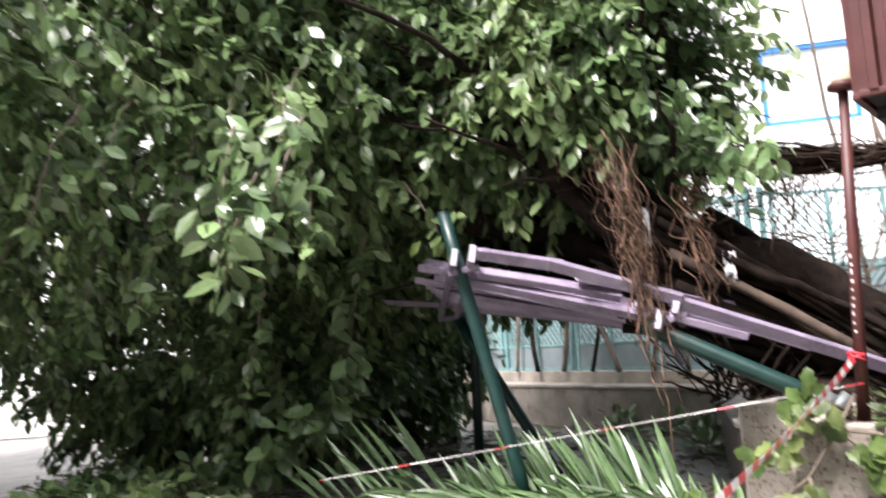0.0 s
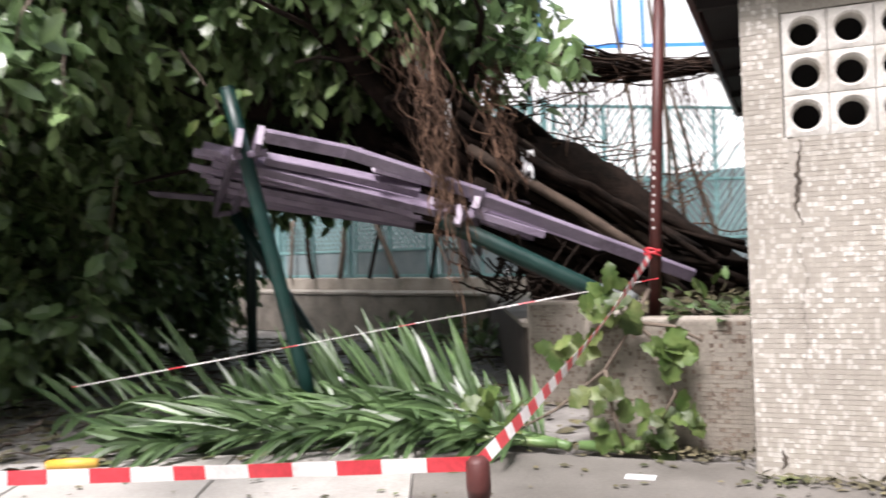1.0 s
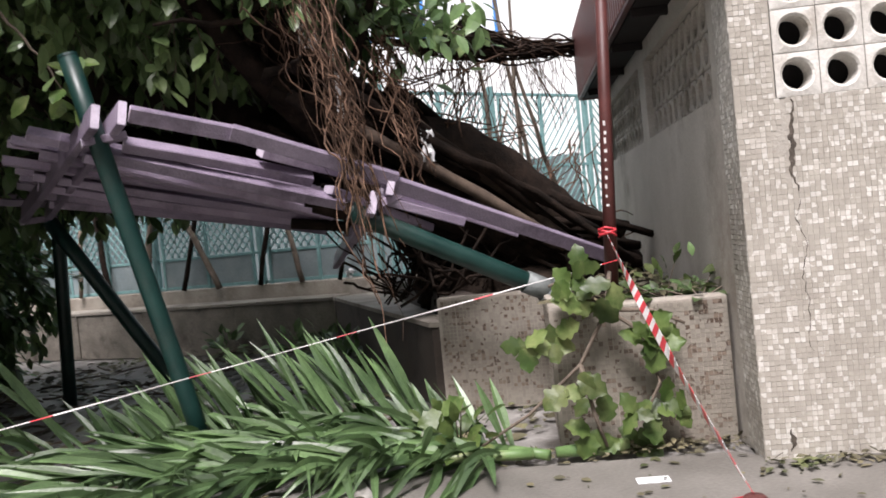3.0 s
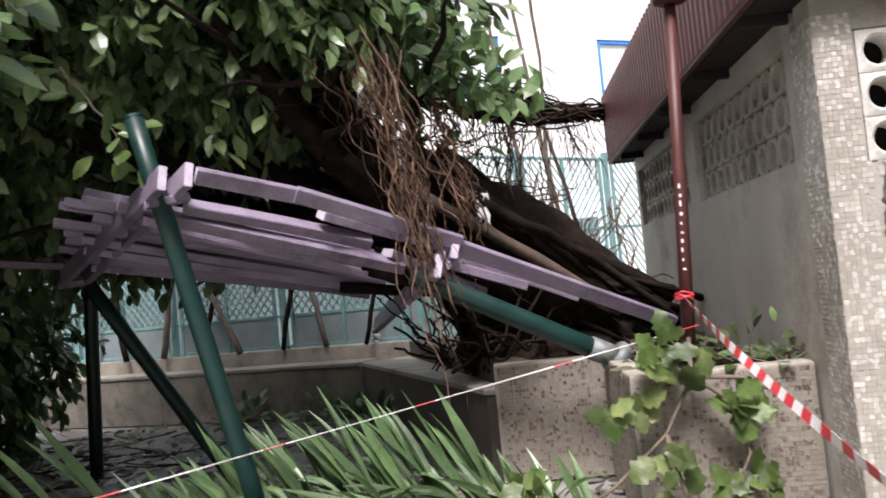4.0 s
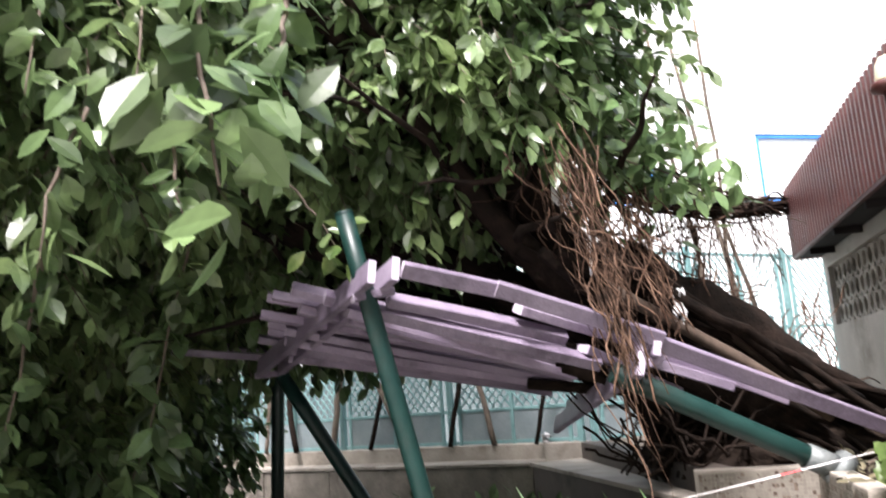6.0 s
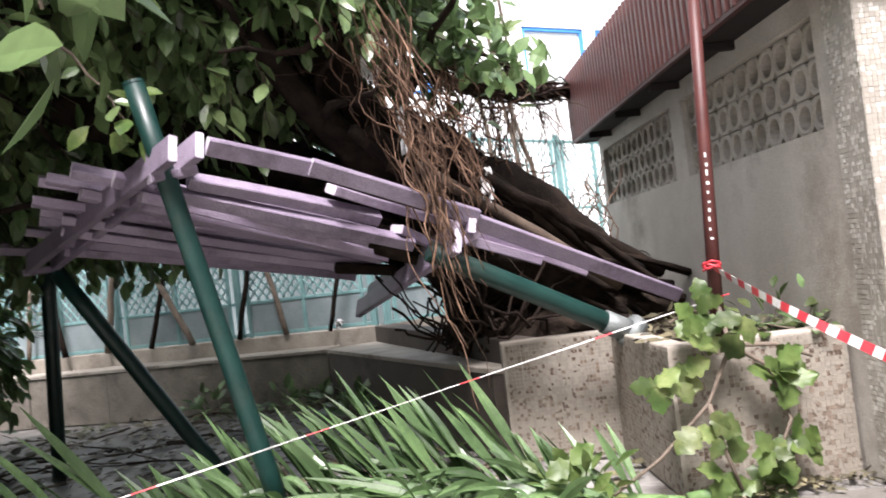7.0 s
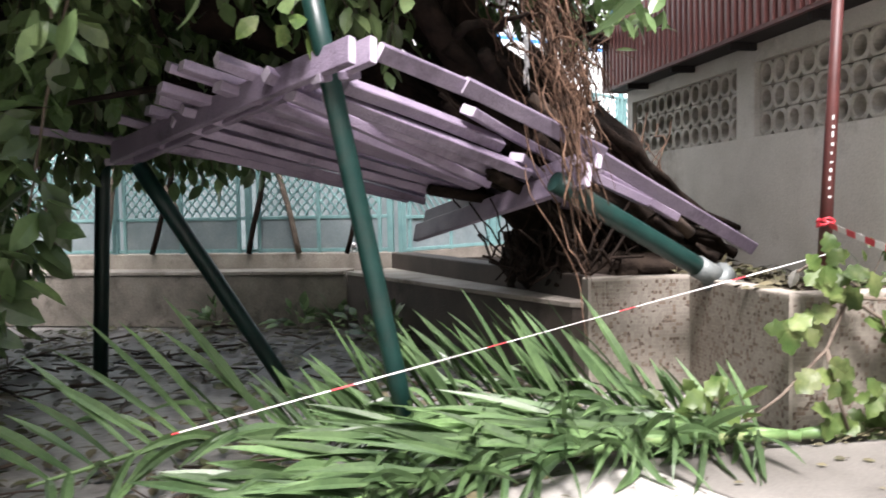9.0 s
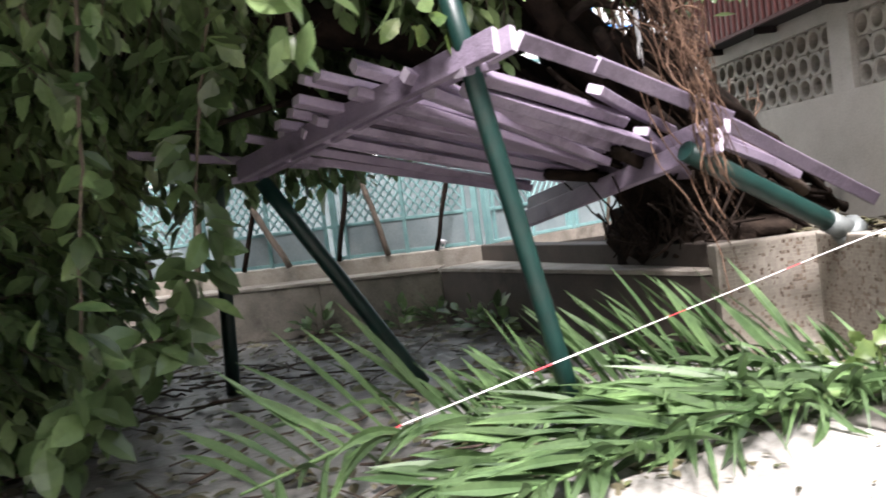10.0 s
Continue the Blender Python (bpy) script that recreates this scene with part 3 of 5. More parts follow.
F0 = Vector((-18, 27, 0))
LV = [0, 3.4, 5.6, 6.6, 8.8, 9.8, 12.0, 13.5]
WIN = [(c, k) for c in (9, 10, 12, 13) for k in (3,)]


def facade(x0, x1, z0, z1):
    bm = bmesh.new()
    box(bm, F0 + FD * x0 + Z * z0, FD * (x1 - x0), -FN * 0.3, Z * (z1 - z0))
    part("wall", bm, M_WHITE, far)


for k in range(0, len(LV) - 1, 2):
    facade(0, 52, LV[k], LV[k + 1])
for k in (1, 3, 5):
    facade(0, 27.1, LV[k], LV[k + 1])
    facade(42.0, 52, LV[k], LV[k + 1])
    for x0, x1 in (((29.6, 30.1), (32.6, 36.1), (38.6, 39.1), (41.6, 42.0)) if k == 3 else ((27.1, 42.0),)):
        facade(x0, x1, LV[k], LV[k + 1])
bm = bmesh.new()
box(bm, F0 - FN * 0.3 + Z * 13.5, FD * 52, -FN * 6, Z * 0.4)
part("roof", bm, M_WHITE, far)
for c, k in WIN:
    o = F0 + FD * (c * 3.0 + 0.1) + Z * LV[k] - FN * 0.08
    w, h = 2.5, LV[k + 1] - LV[k]
    wnd = None
    for (x0, z0, x1, z1) in ((0, 0.06, w, 0.06), (0, h - 0.06, w, h - 0.06), (0.06, 0, 0.06, h), (w - 0.06, 0, w - 0.06, h)):
        bm = bmesh.new()
        plank(bm, o + FD * x0 + Z * z0, o + FD * x1 + Z * z1, 0.13, 0.1, up=FN)
        if wnd is None:
            wnd = part("window", bm, M_BLUE, far)
        else:
            part("frame_bar", bm, M_BLUE, wnd)
    bm = bmesh.new()
    box(bm, o - FN * 0.03, FD * w, -FN * 0.01, Z * h)
    part("pane", bm, M_GLASS, wnd)
bm = bmesh.new()
box(bm, (-16, 17.2, 0), Vector((9.2, 0.4, 0)), Vector((0, 0.35, 0)), Z * 0.62, 0.02)
solo("wall_kerb", bm, M_WHITE, "low whitewashed wall beyond the tree", "wall", kind="structure")
# plain unseen blocks, added to close the place behind the walk and block low skylight
for n, (o, a, b, h) in enumerate((((-22, -13, 0), Vector((44, 0, 0)), Vector((0, -1, 0)), 15.0), ((-18, -13, 0), Vector((0, 30, 0)), Vector((-1, 0, 0)), 13.0), ((15, -13, 0), Vector((0, 22, 0)), Vector((1, 0, 0)), 13.0))):
    bm = bmesh.new()
    box(bm, o, a, b, Z * h)
    solo(("blocker_south", "blocker_west", "blocker_east")[n], bm, M_HIGH, "plain dark unseen wall added to block low skylight", "wall", kind="structure")
# ---- collapsed pergola ----
pergola = thing("pergola", (0.565, 6.83, 0.02), "collapsed pergola of mauve slats on leaning green steel posts", "pergola")


def post(p0, p1, r, name="post", shoe=0.0):
    p0, p1 = Vector(p0), Vector(p1)
    bm = bmesh.new()
    n = 7
    tube(bm, [p0.lerp(p1, k / (n - 1)) for k in range(n)], r, 20)
    ob = part(name, bm, M_GREEN, pergola, smooth=True)
    bm = bmesh.new()
    d = (p1 - p0).normalized()
    tube(bm, [p1 - d * 0.004, p1 + d * 0.012], [r * 1.04, r * 0.98], 20)
    part("cap", bm, M_GREEN, ob)
    return ob


post((0.58, 6.80, 0.0), (0.03, 6.92, 2.55), 0.057)
post((1.00, 8.62, 0.0), (0.08, 9.03, 1.68), 0.06)
post((0.20, 10.12, 0.0), (0.25, 10.0, 1.9), 0.06)
post((2.72, 6.06, 0.85), (1.56, 6.50, 1.49), 0.066)
bm = bmesh.new()
tube(bm, [(2.76, 6.045, 0.83), (2.60, 6.105, 0.915)], [0.075, 0.078], 14)
tube(bm, [(2.80, 6.03, 0.80), (2.75, 6.05, 0.855)], [0.12, 0.11], 10)
part("base_shoe", bm, M_STEEL, pergola, "torn galvanised base shoe", True)


def beam(p0, p1, w=0.055, h=0.15, up=(0, 0, 1), name="beam", **k):
    bm = bmesh.new()
    plank(bm, p0, p1, w, h, Vector(up), **k)
    ob = part(name, bm, M_PURPLE, pergola)
    p0, p1 = Vector(p0), Vector(p1)
    d = (p1 - p0).normalized()
    bm = bmesh.new()
    plank(bm, p0 - d * 0.003, p0 + d * 0.002, w * 0.94, h * 0.94, Vector(up))
    part("cut_end", bm, M_CUT, ob)
    return ob


# twin beams that clasp the posts
beam((0.10, 6.66, 2.15), (-0.11, 8.99, 1.76), 0.05, 0.15, (0.2, 0, 1))
beam((0.25, 6.67, 2.17), (0.07, 9.06, 1.76), 0.05, 0.15, (0.2, 0, 1))
beam((1.62, 6.30, 1.53), (2.36, 8.60, 1.12), 0.05, 0.15, (0.3, 0, 1))
beam((1.77, 6.32, 1.64), (2.50, 8.62, 1.24), 0.05, 0.15, (0.3, 0, 1))
for (p, q) in (((0.05, 6.90, 2.03), (0.30, 6.88, 2.07)), ((-0.13, 9.02, 1.70), (0.12, 9.08, 1.72)), ((1.66, 6.42, 1.50), (1.88, 6.40, 1.58))):
    beam(p, q, 0.10, 0.05, name="bracket")
# slats: the front three that slid forward, the fan over the beams, the loose ones beyond
FRONT = [((0.29, 6.67, 2.165), (0.97, 6.62, 2.01)), ((0.86, 6.60, 2.035), (1.82, 6.33, 1.665)), ((1.74, 6.37, 1.675), (3.36, 6.06, 1.00))]
FAN = [((0.30, 6.98, 2.03), (1.46, 6.86, 1.74)), ((0.22, 7.04, 1.97), (1.66, 6.80, 1.56)), ((-0.02, 7.25, 2.09), (1.62, 7.06, 1.60)), ((-0.17, 7.50, 2.185), (1.78, 7.16, 1.62)),
       ((-0.24, 7.76, 2.18), (1.86, 7.34, 1.60)), ((-0.25, 7.90, 2.19), (0.95, 7.72, 1.93)), ((-0.29, 7.93, 2.07), (1.92, 7.54, 1.56)), ((-0.20, 8.14, 2.03), (1.98, 7.74, 1.53)),
       ((-0.16, 8.36, 1.99), (2.08, 7.96, 1.50)), ((-0.05, 8.50, 1.95), (2.18, 8.18, 1.47)), ((-0.14, 8.86, 1.985), (2.24, 8.40, 1.44)), ((0.04, 8.66, 1.81), (2.32, 8.70, 1.42)),
       ((0.10, 7.20, 1.98), (1.74, 7.24, 1.51)), ((-0.10, 7.62, 2.06), (1.86, 7.44, 1.50)), ((-0.10, 8.04, 1.97), (1.96, 7.66, 1.47)), ((-0.06, 8.25, 1.92), (2.04, 7.88, 1.44)), ((0.0, 8.58, 1.88), (2.16, 8.32, 1.40))]
LOOSE = [((1.74, 6.44, 1.56), (2.28, 6.31, 1.36)), ((1.80, 6.50, 1.62), (2.75, 6.36, 1.25)), ((1.10, 6.80, 1.93), (2.40, 6.98, 1.62)), ((1.55, 6.8, 1.66), (2.45, 7.05, 1.34)),
         ((-0.75, 9.35, 1.95), (0.7, 9.1, 1.78)), ((-0.6, 9.9, 2.05), (0.9, 9.5, 1.8)), ((-0.8, 10.9, 2.06), (0.35, 10.95, 2.02))]
rng = random.Random(5)
SL = FRONT + FAN + LOOSE
for k, (p, q) in enumerate(SL):
    w, h = (0.06, 0.095) if k < 3 else (0.085, 0.075) if k < 6 else (0.11, 0.06)
    tilt = -0.6 if k < 3 else rng.uniform(-1.0, -0.7) if k < 7 else rng.uniform(-0.4, 0.1)
    beam(p, q, w, h, (rng.uniform(-0.1, 0.2), tilt, 1), "slat", bow=rng.uniform(-0.012, 0.012) if k > 2 else 0.0, twist=rng.uniform(-0.15, 0.15))


# ---- brown post in the planter ----
pole = thing("lamp_post", (2.62, 5.27, 0.75), "slender brown steel lamp post with a cream bowl and faded marks", "lamp post")


def lean(z):
    """The axis of the slightly leaning post."""
    return Vector((2.60, 5.28, z)) + Vector((0.8, -0.6, 0)) * (0.052 * (z - 0.8))


bm = bmesh.new()
tube(bm, [lean(0.70), lean(1.8), lean(2.93)], [0.041, 0.037, 0.032], 16)
shaft = part("shaft", bm, M_BROWN, pole, smooth=True)
bm = bmesh.new()
tube(bm, [lean(2.90), lean(2.915), lean(2.945), lean(2.955)], [0.04, 0.095, 0.095, 0.085], 20)
part("flange", bm, M_BROWN, pole, smooth=True)
bm = bmesh.new()
tube(bm, [lean(2.956), lean(2.97), lean(3.06), lean(3.10), lean(3.115)], [0.066, 0.07, 0.062, 0.042, 0.01], 20)
part("bowl", bm, M_CREAM, pole, "cream lamp bowl", True)
rng = random.Random(8)
for k in range(10):
    bm = bmesh.new()
    n = Vector((-0.79, -0.6, 0))
    box(bm, lean(1.36 + k * 0.052) + n * 0.0375 - Vector((0.6, -0.79, 0)) * rng.uniform(0.006, 0.010), Vector((0.6, -0.79, 0)) * rng.uniform(0.010, 0.018), n * 0.002, Z * rng.uniform(0.010, 0.034))
    part("mark", bm, M_MARK, shaft)

# ---- fallen fig tree ----
tree = thing("fallen_fig_tree", (4.3, 7.5, 0.75), "uprooted fig tree lying across the pergola with dense leaves", "tree")
stems = [((4.45, 7.15, 0.75), (3.2, 7.15, 1.72), (2.2, 7.3, 2.2), (0.9, 7.9, 3.0), (-1.2, 8.6, 3.6), (-3.6, 9.0, 3.7), 0.30),
         ((4.3, 7.4, 0.7), (3.0, 7.5, 1.42), (1.9, 7.7, 2.02), (0.6, 8.3, 2.6), (-1.0, 9.2, 3.0), (-3.0, 10.0, 3.0), 0.34),
         ((4.1, 7.0, 0.72), (3.1, 6.95, 1.25), (2.1, 7.15, 1.75), (1.2, 7.3, 2.7), (0.4, 7.2, 3.6), (-0.6, 7.2, 4.4), 0.22),
         ((4.2, 7.7, 0.7), (2.9, 7.9, 1.42), (1.7, 8.3, 1.98), (0.5, 9.1, 2.35), (-0.8, 10.2, 2.5), (-2.2, 11.0, 2.6), 0.26),
         ((3.6, 7.6, 0.8), (2.7, 7.55, 1.5), (1.95, 7.5, 2.3), (1.5, 7.55, 3.1), (1.35, 7.7, 3.9), (1.2, 7.9, 4.8), 0.40),
         ((3.9, 7.2, 0.8), (3.0, 7.25, 1.15), (2.2, 7.4, 1.72), (1.7, 7.4, 2.5), (1.7, 7.2, 3.4), (2.1, 7.0, 4.2), 0.22)]
for k, s in enumerate(stems):
    bm = bmesh.new()
    pts = []
    ctr = [Vector(p) for p in s[:-1]]
    for a in range(len(ctr) - 1):
        p0, p1, p2, p3 = ctr[max(a - 1, 0)], ctr[a], ctr[a + 1], ctr[min(a + 2, len(ctr) - 1)]
        for t in np.linspace(0, 1, 6, endpoint=(a == len(ctr) - 2)):
            t = float(t)
            pts.append(0.5 * ((2 * p1) + (p2 - p0) * t + (2 * p0 - 5 * p1 + 4 * p2 - p3) * t * t + (3 * p1 - p0 - 3 * p2 + p3) * t ** 3))
    n = len(pts)
    tube(bm, pts, [s[-1] * (1 - 0.82 * (i / (n - 1)) ** 0.8) for i in range(n)], 14, 0.35)
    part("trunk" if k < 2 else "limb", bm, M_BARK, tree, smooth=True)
rng = random.Random(21)
# slender stems fused along the trunk
for k in range(80):
    a = Vector((rng.uniform(3.2, 4.6), rng.uniform(6.55, 7.5), rng.uniform(0.75, 1.25)))
    b = Vector((rng.uniform(1.3, 2.4), rng.uniform(6.85, 7.9), rng.uniform(1.5, 2.5)))
    w = wander(a, b, 9, 0.14, k + 1.5)
    bm = bmesh.new()
    tube(bm, w, [rng.uniform(0.015, 0.055)] * 9, 7, 0.25)
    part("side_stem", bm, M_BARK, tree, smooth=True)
bm = bmesh.new()
for k, (a, b, r) in enumerate((((3.35, 6.55, 1.1), (1.9, 6.98, 2.1), 0.045), ((3.6, 6.75, 1.1), (2.35, 6.92, 2.12), 0.04))):
    tube(bm, wander(a, b, 8, 0.05, k + 61), r, 8, 0.2)
part("bare_limb", bm, M_TWIG, tree, "bare grey-brown limb", True)
# branches that carry the crown
for k in range(56):
    s = stems[k % 6]
    a = Vector(s[rng.choice((3, 4, 4))]) + Vector([rng.uniform(-0.4, 0.4) for _ in range(3)])
    b = a + Vector((rng.uniform(-2.2, 0.9), rng.uniform(-1.5, 0.8), rng.uniform(-0.6, 1.4)))
    b.x = min(b.x, 1.7)
    bm = bmesh.new()
    tube(bm, wander(a, b, 7, 0.2, k + 100), [0.04 * (1 - 0.75 * i / 6) for i in range(7)], 6)
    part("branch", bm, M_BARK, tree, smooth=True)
# dark broken shoots, added to stand in for deep shade between the slats and the planter
bm = bmesh.new()
for k in range(110):
    a = Vector((rng.uniform(2.2, 3.3), rng.uniform(6.85, 7.7), rng.uniform(0.75, 1.0)))
    b = a + Vector((rng.uniform(-0.6, 0.5), rng.uniform(-0.3, 0.3), rng.uniform(0.05, 0.6)))
    tube(bm, wander(a, b, 6, 0.12, k + 1300), [rng.uniform(0.005, 0.014)] * 6, 5)
tagged(part("dark_gap_fill", bm, M_BARK, tree, smooth=True), kind="stuff")
# torn root plate and earth under the trunk
for k, (c, r) in enumerate((((3.6, 7.2, 0.80), (0.9, 0.5, 0.30)), ((3.3, 7.7, 0.84), (0.6, 0.5, 0.42)))):
    bm = bmesh.new()
    bmesh.ops.create_icosphere(bm, subdivisions=4, radius=1.0)
    for v in bm.verts:
        d = v.co.copy()
        q = 1 + 0.30 * noise.noise(d * 2.1 + Vector((k * 5, 0, 0))) + 0.14 * noise.noise(d * 6.3)
        v.co = Vector(c) + Vector((d.x * r[0], d.y * r[1], d.z * r[2])) * q
    part("root_plate", bm, M_EARTH, tree, "dark torn root plate and clinging earth", True)

LEAF_PROFILE = ((0.0, 0.02), (0.18, 0.55), (0.45, 1.0), (0.75, 0.72), (1.0, 0.0))


def leaf_mesh(vs, fs, base, d, nrm, length, width, fold, curl):
    """One leaf: folded along its midrib, rounded to a point, curling down."""
    d = d.normalized()
    s = d.cross(nrm)
    if s.length < 1e-4:
        s = d.cross(Vector((0.3, 0.7, 0.2)))
    s.normalize()
    n = s.cross(d)
    o = len(vs)
    for t, w in LEAF_PROFILE:
        c = base + d * (t * length) - n * (curl * t * t * length)
        if w < 0.01:
            vs.append(c)
            continue
        e = s * (w * width / 2)
        f = n * (fold * w * width / 2)
        vs.extend((c - e + f, c, c + e + f))
    # rows of three, then the tip
    for r in range(3):
        a = o + r * 3
        fs.append((a, a + 1, a + 4, a + 3))
        fs.append((a + 1, a + 2, a + 5, a + 4))
    a = o + 9
    fs.append((a, a + 1, o + 12))
    fs.append((a + 1, a + 2, o + 12))


def twig(vs, fs, tv, tf, a, d, length, leaves, rng, size=(0.13, 0.21)):
    """A thin shoot with leaves on alternate sides and a tuft at its end."""
    d = d.normalized()
    for k in range(leaves):
        t = (k + 0.6) / leaves
        p = a + d * (length * t) + Vector((0, 0, -0.22 * length * t * t))
        side = Vector([rng.gauss(0, 1) for _ in range(3)])
        ld = (d * rng.uniform(0.35, 1.0) + side.normalized() * 0.85 + Vector((0, 0, -0.55))).normalized()
        nn = Vector((rng.gauss(0, 0.55), rng.gauss(-0.25, 0.55), 1.0))
        L = rng.uniform(*size)
        leaf_mesh(vs, fs, p, ld, nn, L, L * rng.uniform(0.42, 0.56), rng.uniform(0.05, 0.3), rng.uniform(0.0, 0.3))
    e = a + d * length + Vector((0, 0, -0.22 * length))
    n = len(tv)
    s, u = frame_of(d)
    for p, r in ((a, 0.006), (e, 0.003)):
        for k in range(3):
            an = 2.09 * k
            tv.append(p + (s * math.cos(an) + u * math.sin(an)) * r)
    for k in range(3):
        tf.append((n + k, n + (k + 1) % 3, n + 3 + (k + 1) % 3, n + 3 + k))


def crown(name, c, r, twigs, seed, shell=0.55, down=0.35, size=(0.13, 0.21), cut=None):
    """A ragged cloud of leafy shoots filling an uneven ellipsoid, thicker towards its skin."""
    rng = random.Random(seed)
    vs, fs, tv, tf = [], [], [], []
    c = Vector(c)
    for k in range(twigs):
        v = Vector([rng.gauss(0, 1) for _ in range(3)]).normalized()
        rad = shell + (1 - shell) * rng.random() ** 0.7
        lump = 1 + 0.28 * noise.noise(v * 2.3 + Vector((seed, 0, 0)))
        p = c + Vector((v.x * r[0], v.y * r[1], v.z * r[2])) * rad * lump
        if noise.noise(p * 0.9 + Vector((seed * 3.0, 1, 2))) < -0.28:
            continue
        if p.z < 0.12 or (cut and cut(p)):
            continue
        d = (v + Vector([rng.gauss(0, 0.45) for _ in range(3)]) + Vector((0, 0, -down)))
        twig(vs, fs, tv, tf, p, d, rng.uniform(0.25, 0.6), rng.randint(7, 12), rng, size)
    ob = tagged(part(name, (vs, fs), M_LEAF, tree), kind="stuff")
    tagged(part("twigwork", (tv, tf), M_BARK2, tree), kind="stuff")
    return ob


crown("crown", (-3.7, 8.0, 4.15), (3.7, 2.0, 2.0), 2700, 1, 0.5, cut=lambda p: p.y < 8.6 and p.z < (3.25 if p.x < -1.5 else 2.95))
crown("crown", (-5.2, 10.2, 3.0), (1.8, 1.2, 1.2), 500, 9, 0.3)
crown("crown", (-0.6, 8.3, 3.85), (2.1, 1.5, 1.45), 2000, 2, 0.35, cut=lambda p: (p.y < 7.35 and p.x > -0.5) or (p.z < 2.8 and p.y < 8.9))
crown("crown", (1.5, 7.6, 3.95), (1.35, 1.0, 1.15), 1300, 3, 0.35)
crown("crown", (0.7, 11.0, 4.3), (2.4, 1.5, 1.0), 420, 14, 0.2)
crown("crown", (0.7, 10.0, 2.5), (1.6, 0.7, 0.42), 850, 15, 0.1)
crown("crown", (-7.6, 10.6, 3.0), (2.2, 1.5, 2.0), 800, 11, 0.3)
crown("crown", (-5.4, 12.8, 3.4), (4.6, 1.2, 2.4), 1900, 4, 0.4)
crown("crown", (-2.0, 8.3, 5.6), (4.2, 2.2, 1.5), 1700, 5, 0.3, cut=lambda p: p.y < 7.6 and p.x > -1.2)
crown("crown", (-1.9, 10.4, 2.2), (1.5, 1.1, 1.4), 1500, 6, 0.2)
crown("crown", (-3.6, 11.4, 1.5), (2.1, 0.9, 1.7), 1700, 16, 0.15)
crown("crown", (-0.6, 9.6, 2.9), (1.5, 1.0, 0.8), 500, 7, 0.3)
crown("crown", (-4.3, 5.9, 4.4), (2.0, 1.3, 0.9), 420, 17, 0.2)
crown("crown", (-0.85, 12.0, 1.5), (1.1, 0.7, 1.5), 900, 19, 0.1)
crown("crown", (-1.95, 9.8, 1.1), (0.9, 0.8, 1.1), 600, 18, 0.1)
crown("crown", (0.9, 9.2, 3.4), (1.7, 1.0, 0.9), 600, 8, 0.3)


def strand(pts, seed, per=16, size=(0.15, 0.23), spread=0.06):
    """A hanging leafy shoot along pts."""
    rng = random.Random(seed)
    vs, fs = [], []
    pts = [Vector(p) for p in pts]
    bm = bmesh.new()
    path = []
    for a, b in zip(pts, pts[1:]):
        for k in range(6):
            path.append(a.lerp(b, k / 6) + noise.noise_vector(a * 3 + Vector((k, seed, 0))) * 0.02)
    path.append(pts[-1])
    tube(bm, path, [0.012 * (1 - 0.7 * i / len(path)) for i in range(len(path))], 6)
    for p in path:
        for q in range(max(1, per // 6)):
            d = Vector((rng.gauss(0, 1), rng.gauss(0, 1), rng.gauss(-0.7, 0.6)))
            L = rng.uniform(*size)
            leaf_mesh(vs, fs, p + Vector([rng.gauss(0, spread) for _ in range(3)]), d, Vector((rng.gauss(0, 0.7), rng.gauss(-0.6, 0.6), 0.8)), L, L * rng.uniform(0.45, 0.6), 0.15, rng.uniform(0, 0.35))
    part("shoot", bm, M_BARK2, tree, smooth=True)
    tagged(part("shoot_leaves", (vs, fs), M_LEAF, tree), kind="stuff")


strand([(-0.75, 8.0, 2.6), (-0.88, 8.0, 2.05), (-1.04, 8.0, 1.26), (-1.22, 8.0, 0.8)], 31, 26, (0.19, 0.28))
strand([(-1.22, 8.0, 0.85), (-1.48, 7.98, 0.8), (-1.68, 7.95, 0.62), (-1.84, 7.95, 0.42)], 32, 24, (0.19, 0.28))
strand([(-1.6, 7.6, 2.6), (-1.75, 7.5, 1.7), (-1.9, 7.4, 0.9)], 33, 22)
strand([(-1.1, 4.6, 2.8), (-1.12, 4.35, 2.35), (-1.1, 4.2, 1.95)], 34, 20, (0.15, 0.23))
strand([(-0.75, 4.9, 2.9), (-0.85, 4.6, 2.5), (-0.95, 4.5, 2.15)], 35, 18, (0.15, 0.23))
strand([(-1.4, 6.3, 2.9), (-1.55, 6.1, 2.4), (-1.6, 6.0, 1.95)], 36, 18)
strand([(-1.0, 6.5, 3.0), (-1.0, 6.3, 2.5), (-0.95, 6.2, 2.25)], 37, 18)
strand([(1.6, 7.2, 3.3), (2.1, 6.8, 2.95), (2.55, 6.5, 2.66)], 38, 64, (0.14, 0.20), 0.14)
strand([(1.5, 7.4, 3.5), (2.3, 7.1, 3.2), (2.75, 6.8, 2.8)], 39, 64, (0.14, 0.20), 0.16)
strand([(1.2, 7.0, 3.6), (1.9, 6.8, 3.35), (2.3, 6.6, 3.0)], 41, 64, (0.14, 0.20), 0.16)
strand([(-0.3, 7.2, 2.9), (-0.1, 7.1, 2.6), (0.0, 7.0, 2.35)], 40, 8, (0.12, 0.18))
for k in range(4):
    x = -4.6 + k * 0.75
    strand([(x, 7.0 + 0.3 * (k % 3), 2.8), (x - 0.1, 6.7 + 0.3 * (k % 3), 2.2), (x - 0.15, 6.6 + 0.3 * (k % 3), 1.75 + 0.2 * (k % 2))], 50 + k, 18)

